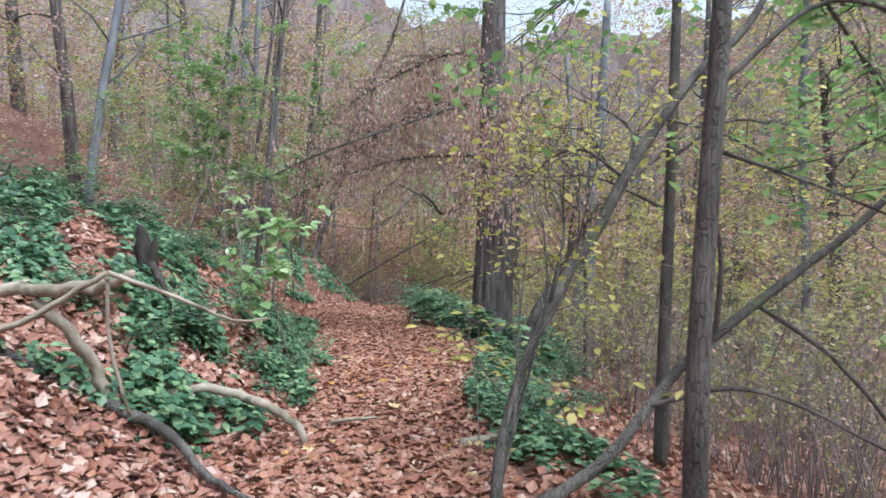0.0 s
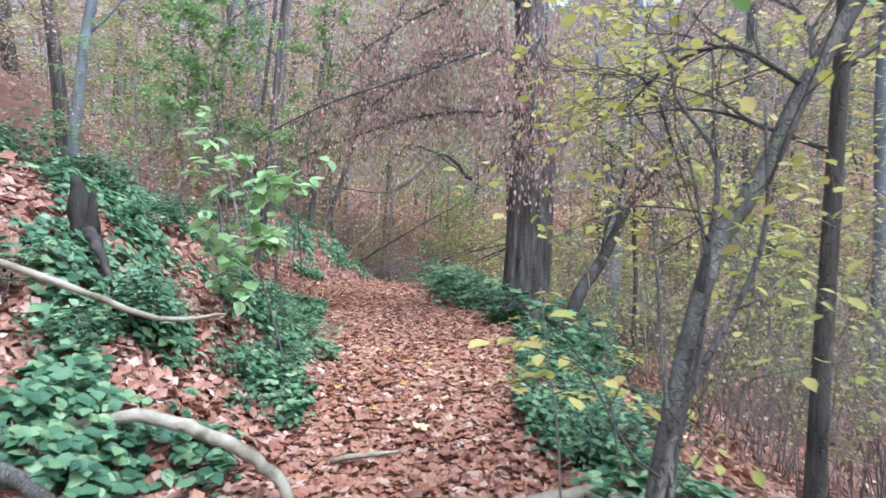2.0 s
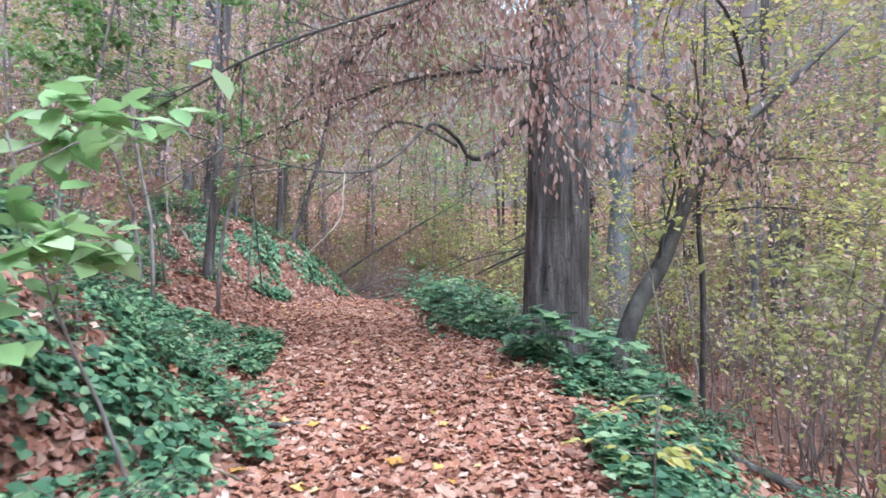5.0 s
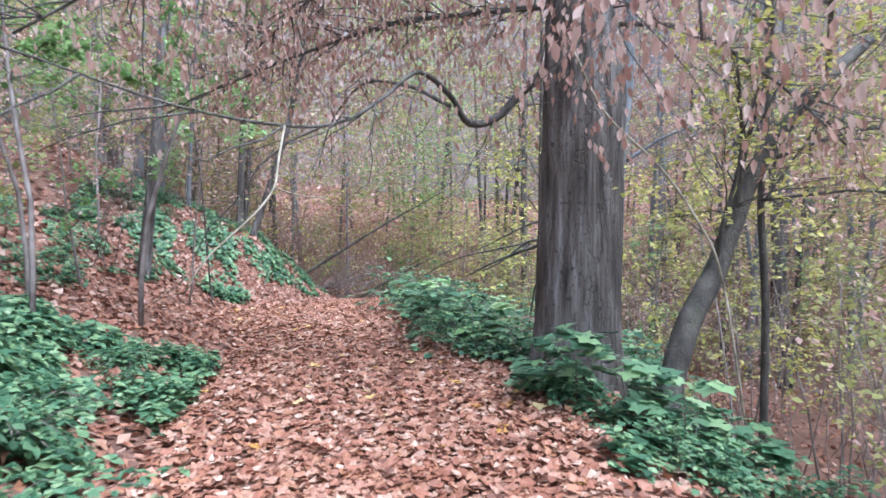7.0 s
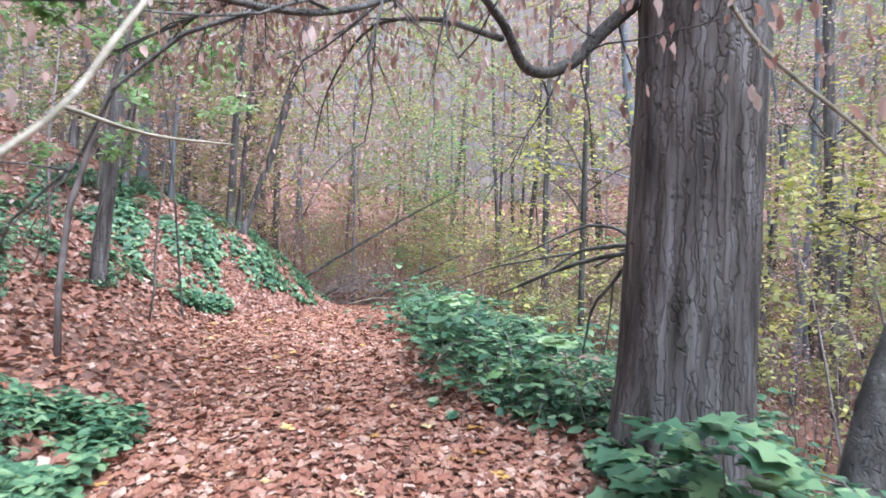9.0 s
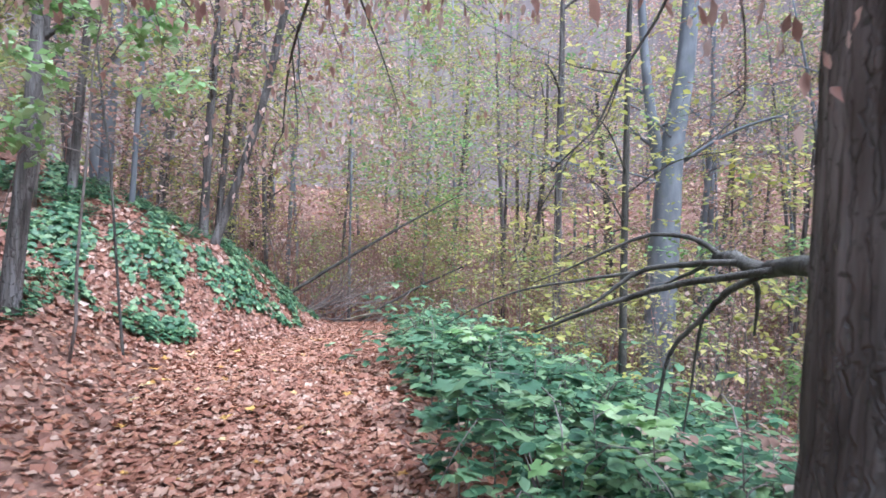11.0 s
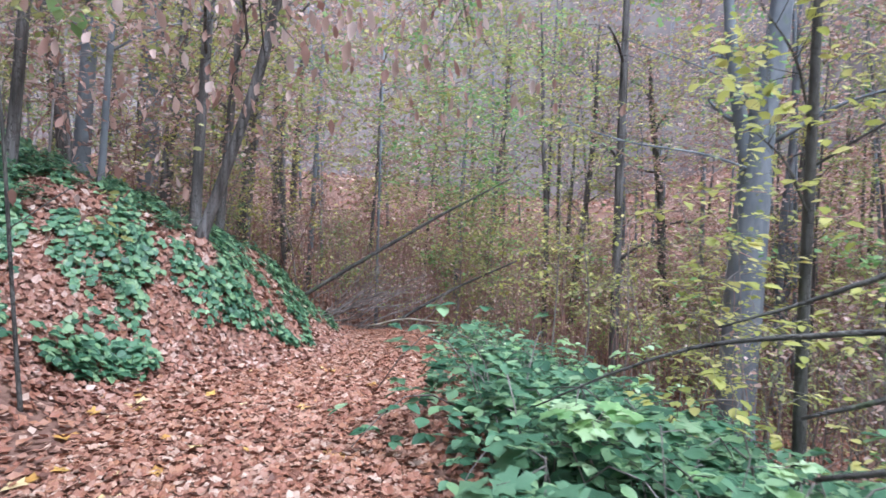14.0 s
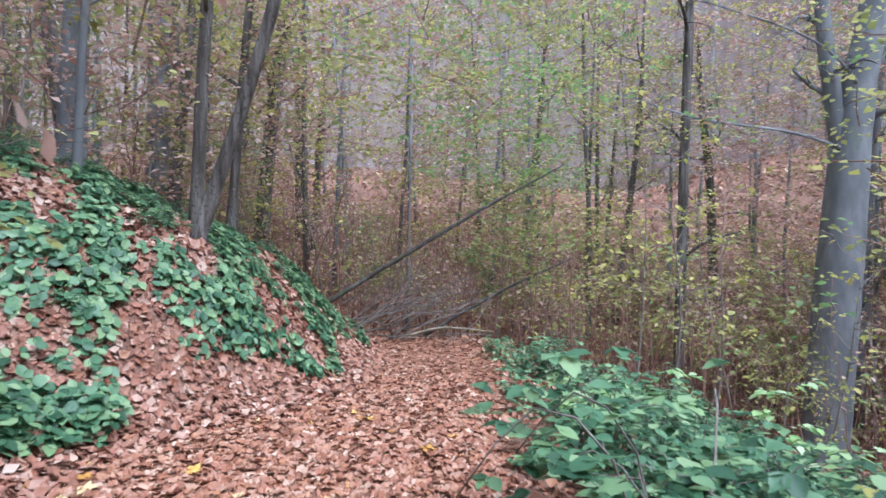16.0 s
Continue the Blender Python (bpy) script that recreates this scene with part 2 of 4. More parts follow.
DEAD = (np.array([(0, 0, 0.02), (-0.30, 0.22, 0.12), (-0.40, 0.60, 0.05), (-0.05, 1, 0.14), (0.34, 0.70, 0.02), (0.38, 0.28, 0.15), (0, 0.48, 0)]),
        np.array([(6, 1, 0), (6, 2, 1), (6, 3, 2), (6, 4, 3), (6, 5, 4), (6, 0, 5)]))
BROAD = (np.array([(0, 0, 0), (-0.36, 0.42, 0.06), (0.36, 0.42, 0.06), (0, 1, -0.10), (0, 0.45, -0.03)]),
         np.array([(0, 4, 1), (0, 2, 4), (1, 4, 3), (4, 2, 3)]))
OVATE = (np.array([(0, 0.46, -0.05), (0, 0, 0), (0.25, 0.16, 0.03), (0.39, 0.42, 0.05), (0.27, 0.72, 0.02), (0, 1, -0.10), (-0.27, 0.72, 0.02), (-0.39, 0.42, 0.05), (-0.25, 0.16, 0.03)]),
         np.array([(0, i, i % 8 + 1) for i in range(1, 9)]))
RHOMB = (np.array([(0, 0, 0.0), (-0.36, 0.5, 0.08), (0.36, 0.5, 0.08), (0, 1, -0.05)]), np.array([(0, 2, 1), (1, 2, 3)]))
SLIM = (np.array([(0, 0, 0.0), (-0.20, 0.45, 0.06), (0.20, 0.45, 0.06), (0, 1, -0.06)]), np.array([(0, 2, 1), (1, 2, 3)]))


def lobed(points=5, outer=0.60, inner=0.30):
    """A maple-like leaf: lobes round a centre."""
    v, f = [(0, 0.42, 0)], []
    m = points * 2
    for i in range(m + 1):
        a = -math.pi / 2 + 0.22 + (2 * math.pi - 0.44) * i / m
        r = (outer if i % 2 else inner) if 0 < i < m else inner
        v.append((r * math.cos(a), 0.42 + r * math.sin(a), 0.05 * math.sin(3 * a)))
    for i in range(1, m + 1):
        f.append((0, i, i + 1))
    return np.array(v), np.array(f)


MAPLE = lobed(5, 0.60, 0.38)
OAK = lobed(4, 0.54, 0.43)
OAK[0][:, 2] += 0.45 * OAK[0][:, 0] ** 2 + 0.10 * OAK[0][:, 1] - 0.05
OAK[0][2::4, 2] += 0.10


def frames_of(yaw, tilt, roll):
    """Rotation matrices from a turn about z, then a tilt and a roll."""
    cy, sy, ct, st, cr, sr = np.cos(yaw), np.sin(yaw), np.cos(tilt), np.sin(tilt), np.cos(roll), np.sin(roll)
    o, z = np.ones_like(yaw), np.zeros_like(yaw)
    rz = np.stack([cy, -sy, z, sy, cy, z, z, z, o], -1).reshape(-1, 3, 3)
    rx = np.stack([o, z, z, z, ct, -st, z, st, ct], -1).reshape(-1, 3, 3)
    ry = np.stack([cr, z, sr, z, o, z, -sr, z, cr], -1).reshape(-1, 3, 3)
    return rz @ rx @ ry


def onto(normal):
    """Rotations that lay the upright axis along each normal."""
    a, b, c = normal[:, 0], normal[:, 1], normal[:, 2]
    k = 1 / (1 + c)
    return np.stack([1 - a * a * k, -a * b * k, a, -a * b * k, 1 - b * b * k, b, -a, -b, c], -1).reshape(-1, 3, 3)


def leaves(geo, at, size, tilt=(-0.6, 0.6), roll=(-0.5, 0.5), shape=LEAF, r=None, yaw=None, normal=None):
    """Strews one leaf at each place, lying on a slope where its normal is given."""
    r = rng if r is None else r
    at = np.asarray(at, float).reshape(-1, 3)
    n = len(at)
    if not n:
        return
    rot = frames_of(r.uniform(0, 2 * np.pi, n) if yaw is None else yaw, r.uniform(*tilt, n), r.uniform(*roll, n))
    if normal is not None:
        rot = onto(normal) @ rot
    s = r.uniform(*size, n)
    v = np.einsum("nij,kj->nki", rot, shape[0]) * s[:, None, None] + at[:, None, :]
    f = shape[1][None] + (np.arange(n) * len(shape[0]))[:, None, None]
    geo.add(v.reshape(-1, 3), f.reshape(-1, 3))


def twig_line(r, start, way, length, n=5, bendy=0.25, lift=0.0):
    p, w = [np.asarray(start, float)], np.asarray(way, float) / (np.linalg.norm(way) + 1e-9)
    for i in range(n):
        w = w + r.normal(size=3) * bendy + np.array([0, 0, lift])
        w /= np.linalg.norm(w)
        p.append(p[-1] + w * length / n)
    return np.array(p), w


def ramify(geo, r, start, way, length, radius, level, tips, lift=0.05, kids=4, sides=5, bendy=0.2):
    """A branch with smaller branches; the places where leaves can sit go into tips."""
    p, w = twig_line(r, start, way, length, 5 if level else 4, bendy, lift)
    tube(geo, p, [radius, radius * 0.35], sides if level else 3)
    if level == 0:
        tips.extend(p[1:])
        return
    for k in range(kids):
        f = r.uniform(0.25, 1.0)
        i = min(int(f * (len(p) - 1)), len(p) - 2)
        q = p[i] + (p[i + 1] - p[i]) * (f * (len(p) - 1) - i)
        side = r.normal(size=3)
        d = (p[i + 1] - p[i]) / np.linalg.norm(p[i + 1] - p[i]) + side / np.linalg.norm(side) * 0.9
        ramify(geo, r, q, d, length * r.uniform(0.35, 0.6), radius * 0.5, level - 1, tips, lift, kids, max(3, sides - 1), bendy)


# ---- the ground ----
EDGE_Y = [-6, 3, 5, 7, 9, 11, 13, 15, 17, 20, 21, 22, 23, 25, 28, 30, 40]
EDGE_L = [-1.2, -1.2, -1.1, -1.4, -1.7, -2.4, -2.7, -3.0, -3.6, -4.3, -3.8, -3.2, -3.0, -3.0, -3.5, -4.0, -5]
EDGE_R = [0.7, 0.5, 0.25, 0.15, 0.4, 0.5, 0.2, -1.0, -1.3, -1.45, -1.45, -1.45, -1.45, -1.5, -1.75, -2.2, -2.5]
FALL_Y = [-40, 0, 4, 9, 13, 18, 21, 23, 27, 30, 36, 42, 50, 60, 75, 120]
FALL_Z = [0.6, 0, -0.05, -0.2, -0.25, -0.28, -0.42, -0.6, -0.95, -1.3, -2.4, -2.6, -1.2, 1.6, 6.0, 6.0]


def edge_l(y):
    return np.interp(y, EDGE_Y, EDGE_L)


def edge_r(y):
    return np.interp(y, EDGE_Y, EDGE_R)


def wave(x, y):
    return (0.05 * np.sin(1.9 * x + 0.7 * y) * np.sin(1.3 * y - 0.6 * x + 1) + 0.03 * np.sin(4.1 * x - 2.0 * y + 2) + 0.02 * np.sin(6.3 * y + 3.3 * x))


def ground_z(x, y):
    """Height of the ground: the trodden path, the bank that climbs beside it and the slope that falls away."""
    x, y = np.asarray(x, float), np.asarray(y, float)
    z = np.interp(y, FALL_Y, FALL_Z)
    dl = np.maximum(0, edge_l(y) - x)
    dr = np.maximum(0, x - edge_r(y))
    sl = np.interp(y, [0, 4.8, 7, 9.5, 12, 14, 18, 20, 21.5, 22.5, 25, 28, 34], [0.42, 0.5, 0.95, 0.95, 0.45, 0.36, 0.48, 0.75, 1.05, 1.2, 1.0, 0.9, 0.6])
    rise = sl * np.where(dl < 0.8, dl * dl / 1.6, dl - 0.4)
    rise = np.where(rise > 1.7, 1.7 + (rise - 1.7) * 0.42, rise)
    fade = np.interp(y, [34, 60], [1.0, 0.35])
    sr = np.interp(y, [0, 4, 7, 10, 13, 20, 30], [0.12, 0.22, 0.38, 0.50, 0.44, 0.42, 0.36])
    drop = sr * np.where(dr < 1.0, dr * dr / 2.0, dr - 0.5)
    low = np.where(drop > 3.2, 3.2 + (drop - 3.2) * 0.15, drop)
    up = np.minimum(np.maximum(0, dr - 17) * 0.3, 9.0)
    rough = np.clip(np.maximum(dl, dr) / 0.8, 0.35, 1.0)
    return z + rise * fade - low * fade + up + wave(x, y) * rough


def gz(x, y):
    return float(ground_z(x, y))


def ground_normal(x, y):
    e = 0.12
    n = np.stack([ground_z(x - e, y) - ground_z(x + e, y), ground_z(x, y - e) - ground_z(x, y + e), np.full(len(x), 2 * e)], -1)
    return n / np.linalg.norm(n, axis=1)[:, None]


def ground_sheet():
    xs = np.unique(np.concatenate([np.linspace(-400, -20, 40), np.linspace(-20, -7, 27), np.linspace(-7, 7, 94), np.linspace(7, 20, 27), np.linspace(20, 400, 40)]))
    ys = np.unique(np.concatenate([np.linspace(-400, -4, 40), np.linspace(-4, 32, 226), np.linspace(32, 60, 57), np.linspace(60, 400, 40)]))
    x, y = np.meshgrid(xs, ys, indexing="ij")
    v = np.stack([x, y, ground_z(x, y)], -1).reshape(-1, 3)
    i, j = np.meshgrid(np.arange(len(xs) - 1), np.arange(len(ys) - 1), indexing="ij")
    n = len(ys)
    q = np.stack([i * n + j, (i + 1) * n + j, (i + 1) * n + j + 1, i * n + j + 1], -1).reshape(-1, 4)
    g = Geo()
    g.add(v, None, q)
    ob = new("ground", g.mesh("ground", M_SOIL))
    tagged(ob, "reddish brown woodland soil under fallen leaves", "ground", kind="structure")


ground_sheet()


# ---- leaf litter ----
def litter(name, n, box, size, shape, keep, label, lift=0.02, tilt=0.45, mat=M_LITTER):
    """Dead leaves lying over a stretch of the plan."""
    x = rng.uniform(box[0], box[1], n)
    y = rng.uniform(box[2], box[3], n)
    k = rng.uniform(0, 1, n) < keep(x, y)
    x, y = x[k], y[k]
    g = Geo()
    leaves(g, np.stack([x, y, ground_z(x, y) + rng.uniform(0.004, lift, len(x))], -1), size, (-tilt, tilt), (-tilt, tilt), shape, normal=ground_normal(x, y))
    ob = new(name, g.mesh(name, mat, False))
    tagged(ob, label, "leaf litter", kind="stuff")


def on_path(x, y):
    return np.where((x > edge_l(y) - 0.1) & (x < edge_r(y) + 0.1), 1.0, 0.0)


def trodden(x, y):
    """On the path, thinner where dark mud shows through."""
    bare = ((x + 2.45) / 0.5) ** 2 + ((y - 16.3) / 0.32) ** 2 < 1
    return on_path(x, y) * np.where(bare, 0.25, 1.0)


PATH_LEAVES = "reddish brown fallen leaves covering the trodden path"
litter("leaf_litter", 50000, (-5, 1, 2.4, 17), (0.05, 0.10), OAK, trodden, PATH_LEAVES, 0.035, 0.32)
litter("leaf_litter", 46000, (-5, 1, 2.4, 17), (0.04, 0.09), DEAD, trodden, PATH_LEAVES, 0.02, 0.24)
litter("leaf_litter", 44000, (-6, -0.5, 16, 24), (0.05, 0.10), OAK, trodden, PATH_LEAVES, 0.035, 0.32)
litter("leaf_litter", 58000, (-6, -0.5, 16, 31), (0.045, 0.09), DEAD, trodden, PATH_LEAVES, 0.025, 0.26)
litter("leaf_litter", 66000, (-6.5, 3.5, 1.5, 28), (0.055, 0.115), CURL, lambda x, y: 1 - on_path(x, y), "brown fallen leaves scattered over bank and slope", 0.05, 0.6)
litter("leaf_litter", 20000, (-14, 14, 2, 44), (0.12, 0.2), CURL, lambda x, y: (1 - on_path(x, y)) * np.where((x > -6.5) & (x < 3.5) & (y < 28), 0, 1), "brown fallen leaves over the woodland floor", 0.05, 0.6)
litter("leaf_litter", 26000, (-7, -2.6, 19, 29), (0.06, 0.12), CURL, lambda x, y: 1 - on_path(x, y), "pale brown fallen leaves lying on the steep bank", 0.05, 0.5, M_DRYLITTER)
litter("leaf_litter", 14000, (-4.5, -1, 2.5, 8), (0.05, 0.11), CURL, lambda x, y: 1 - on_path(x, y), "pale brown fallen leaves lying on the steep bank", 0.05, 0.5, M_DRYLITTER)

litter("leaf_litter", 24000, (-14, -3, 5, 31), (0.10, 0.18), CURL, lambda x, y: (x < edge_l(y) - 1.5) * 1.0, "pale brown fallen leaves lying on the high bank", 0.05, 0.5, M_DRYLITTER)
litter("leaf_litter", 15000, (-16, 22, 29, 62), (0.16, 0.30), CURL, lambda x, y: 1 - on_path(x, y), "reddish brown fallen leaves over the far hillside", 0.06, 0.5)
litter("leaf_litter", 9000, (-40, 50, 58, 90), (0.35, 0.6), CURL, lambda x, y: 1.0 + 0 * x, "reddish brown fallen leaves over the far hillside", 0.08, 0.5)


def fallen_leaf(at, turn, size):
    g = Geo()
    v = MAPLE[0].copy()
    v[:, 2] += 0.25 * (v[:, 0] ** 2)
    g.add(v * size, MAPLE[1])
    ob = new("fallen_leaf", g.mesh("fallen_leaf", M_YELLOWLITTER))
    ob.matrix_world = Matrix.Translation(at) @ pose(0, 0, 0, 6, 8, turn)
    return tagged(ob, "yellow fallen maple leaf lying on brown litter", "leaf", "yellow leaves on the path")


first_leaf = fallen_leaf((-0.77, 8.5, gz(-0.77, 8.5) + 0.035), 40, 0.13)
for i in range(150):
    y = rng.uniform(4, 24)
    x = rng.uniform(edge_l(y) - 0.3, edge_r(y))
    copy_thing(first_leaf, Matrix.LocRotScale((x, y, gz(x, y) + 0.035), Euler((rng.uniform(-0.2, 0.2), rng.uniform(-0.2, 0.2), rng.uniform(0, 6.3))), [rng.uniform(0.4, 1.05)] * 3))


# ---- brambles ----
def bramble(at, seed, width=0.55, height=0.55, n=130, mat=None, label="dark green leafy bramble bush among fallen leaves"):
    """Arching stems with three-part leaves."""
    r = np.random.default_rng(seed)
    ob = thing("bramble_bush", at, label, "bush", "brambles beside the path")
    stems, green = Geo(), Geo()
    spots = []
    for i in range(9):
        a = r.uniform(0, 6.283)
        reach = width * r.uniform(0.5, 1.1)
        h = height * r.uniform(0.6, 1.1)
        line = bend([(0.05 * np.cos(a), 0.05 * np.sin(a), -0.05), (0.35 * reach * np.cos(a), 0.35 * reach * np.sin(a), 0.75 * h),
                     (0.75 * reach * np.cos(a + 0.2), 0.75 * reach * np.sin(a + 0.2), h), (1.15 * reach * np.cos(a + 0.3), 1.15 * reach * np.sin(a + 0.3), 0.55 * h)], 4)
        tube(stems, line[::2], [0.006, 0.003], 3)
        spots.extend(line[2:])
    spots = np.array(spots)
    at0 = spots[r.integers(0, len(spots), n)] + r.normal(size=(n, 3)) * [0.10, 0.10, 0.07]
    at0[:, 2] = np.maximum(at0[:, 2], 0.06)
    yaw = r.uniform(0, 6.283, n)
    for turn in (-1.15, 0, 1.15):
        leaves(green, at0, (0.055, 0.10), (-0.5, 0.2), (-0.3, 0.3), OVATE, r, yaw + turn)
    part("cane", stems, M_TWIG, ob, kind="stuff")
    part("foliage", green, mat or M_BRAMBLE, ob, kind="stuff")
    return ob


BUSHES = [bramble((8 + i, -6, gz(8 + i, -6)), 100 + i, 0.55 + 0.08 * (i % 3), 0.34 + 0.12 * (i % 4), 140) for i in range(6)]


def ground_cover(n, x0, x1, y0, y1, test, cover, label, high=0.22, size=(0.055, 0.10)):
    """Three-part leaves low over the ground, in patches with gaps."""
    x, y = rng.uniform(x0, x1, n), rng.uniform(y0, y1, n)
    m = np.sin(3.9 * x + 1.9 * y + 1) + np.sin(3.3 * y - 2.3 * x) + 0.8 * np.sin(7.3 * x + 5.1 * y) + rng.normal(size=n) * 0.45
    k = (m > cover) & test(x, y)
    x, y, m = x[k], y[k], m[k]
    at = np.stack([x, y, ground_z(x, y) + 0.04 + rng.uniform(0, 1, len(x)) * high * np.clip(0.4 + 0.4 * (m - cover), 0, 1)], -1)
    yaw, lean = rng.uniform(0, 6.283, len(x)), ground_normal(x, y)
    g = Geo()
    for turn in (-1.15, 0, 1.15):
        leaves(g, at, size, (-0.45, 0.3), (-0.35, 0.35), OVATE, rng, yaw + turn, lean)
    tagged(new("ground_cover", g.mesh("ground_cover", M_BRAMBLE)), label, "ground cover", kind="stuff")


COVER = "low green bramble leaves spreading over dead leaves"
ground_cover(17000, -8.5, -2.8, 19.5, 29, lambda x, y: x < edge_l(y) - 0.6 - 0.25 * np.sin(2.1 * y), 0.1, COVER, 0.25, (0.07, 0.13))
ground_cover(13500, -5.5, -1.4, 4.2, 11, lambda x, y: x < edge_l(y) - 0.2 - 0.2 * np.sin(2.7 * y), 0.2, COVER, 0.28, (0.055, 0.10))
ground_cover(4500, -5.5, -2.5, 10.8, 13.5, lambda x, y: x < edge_l(y) - 0.05, -0.2, COVER, 0.25)
ground_cover(7500, 0.2, 2.2, 3.5, 13, lambda x, y: (x > edge_r(y) + 0.12) & (x < edge_r(y) + 1.1 + 0.2 * np.sin(3 * y)), 0.1, COVER)
ground_cover(5000, -10, -5.5, 14, 20, lambda x, y: x < edge_l(y) - 1.5, 0.3, COVER)
ground_cover(6000, -1.5, 4, 20, 29, lambda x, y: x > edge_r(y) + 0.1, 0.0, COVER, 0.3)


def strew(protos, places, low=0.8, high=1.25):
    for x, y, s in places:
        p = protos[int(rng.integers(0, len(protos)))]
        copy_thing(p, Matrix.LocRotScale((x, y, gz(x, y) - 0.02), Euler((0, 0, rng.uniform(0, 6.283))), [s * rng.uniform(low, high)] * 3))


def patch(n, x0, x1, y0, y1, s, test=None):
    out = []
    while len(out) < n:
        x, y = rng.uniform(x0, x1), rng.uniform(y0, y1)
        if test is None or test(x, y):
            out.append((x, y, s))
    return out


# the high mound on the falling side
strew(BUSHES, patch(50, -1.2, 1.8, 13.8, 20, 1.3, lambda x, y: x > edge_r(y) + 0.62 and (x - 1.15) ** 2 + (y - 12.95) ** 2 > 0.7))
strew(BUSHES, patch(42, -1.4, 3.4, 19, 26, 1.0, lambda x, y: x > edge_r(y) + 0.75))
strew(BUSHES, patch(24, 1.3, 3.3, 14.6, 20, 1.55, lambda x, y: (x - 1.95) ** 2 + (y - 19) ** 2 > 0.2))
# low growth along that side further back
strew(BUSHES, patch(9, 0.4, 1.6, 5.2, 8.5, 0.55, lambda x, y: x > edge_r(y) + 0.35))
strew(BUSHES, patch(15, 0.2, 2.4, 8.0, 13, 0.52, lambda x, y: x > edge_r(y) + 0.4 and (x - 1.15) ** 2 + (y - 12.95) ** 2 > 0.7))
# the bank
strew(BUSHES, patch(28, -5.2, -1.6, 5.2, 11.0, 0.62, lambda x, y: x < edge_l(y) - 0.4))
strew(BUSHES, patch(12, -6.5, -3.6, 4.5, 9.0, 0.7))
strew(BUSHES, patch(10, -5.5, -3.0, 10.5, 13.0, 0.5, lambda x, y: x < edge_l(y) - 0.3))
strew(BUSHES, patch(10, -9, -4.6, 20.6, 29, 0.6, lambda x, y: x < edge_l(y) - 0.8))


# ---- trees that can be told apart ----
def tree(name, line, radii, mat, label, limbs=(), crown=None, seed=1, sides=12, rough=0.03, spans=6, limb_mat=None):
    """A trunk along a line, limbs as lists of points with a start radius, and a leafy crown round the limbs' twigs."""
    base = np.array(line[0], float)
    ob = thing(name, tuple(base), label, "tree")
    r = np.random.default_rng(seed)
    g = Geo()
    pts = bend([tuple(np.array(p) - base) for p in line], spans)
    pts[0][2] -= 0.15
    tube(g, pts, radii, sides, rough, seed)
    part("trunk", g, mat, ob)
    tips = []
    for pts, rad, twigs in limbs:
        g = Geo()
        lp = bend([tuple(np.array(p) - base) for p in pts], 5)
        tube(g, lp, rad if isinstance(rad, tuple) else [rad, rad * 0.35], 7, 0.04, seed)
        thin = min(rad) * 1.6 if isinstance(rad, tuple) else rad * 0.28
        for k in range(twigs):
            i = int(r.integers(2, len(lp) - 1))
            d = lp[i] - lp[i - 1]
            side = r.normal(size=3) * [1, 1, 0.7]
            ramify(g, r, lp[i], d / np.linalg.norm(d) + side / np.linalg.norm(side), r.uniform(0.6, 1.35), thin, 1, tips, 0.0, 3, 4)
        part("limb", g, limb_mat or mat, ob)
    if crown and tips:
        mat2, n, size, shape, hang = crown
        tips = np.array(tips)
        at = tips[r.integers(0, len(tips), n)] + r.normal(size=(n, 3)) * (0.30 if hang else 0.05)
        if hang:
            yy, zz = at[:, 1] + base[1], at[:, 2] + base[2]
            far_off = ((yy > 11.6) & (zz > 1.5 + 0.38 * np.maximum(0, yy - 11.4))) | (yy > 16)
            xx = at[:, 0] + base[0]
            far_off &= (yy < 16) | (r.uniform(0, 1, n) < 0.4)
            far_off |= (xx > 0.0) & (yy > 9.0) & (yy < 13) & (zz > 1.7)
            far_off &= (yy > 11.8) | (zz > 2.0) | (xx > 0.4) | (xx < -2.0)
            at = at[far_off | (r.uniform(0, 1, n) < np.where(xx < -1.6, 0.10, 0.04)) & ((zz > 2.1) | (xx < -2.4))]
            at = at[(at[:, 2] + base[2] > 2.05) | (at[:, 0] + base[0] < -2.6) | (at[:, 0] + base[0] > 0.3)]
        g = Geo()
        leaves(g, at, size, (-1.7, -0.9) if hang else (-0.7, 0.5), (-0.6, 0.6), shape, r)
        part("crown", g, mat2, ob)
    return ob


def g3(x, y, dz=0.0):
    return (x, y, gz(x, y) + dz)


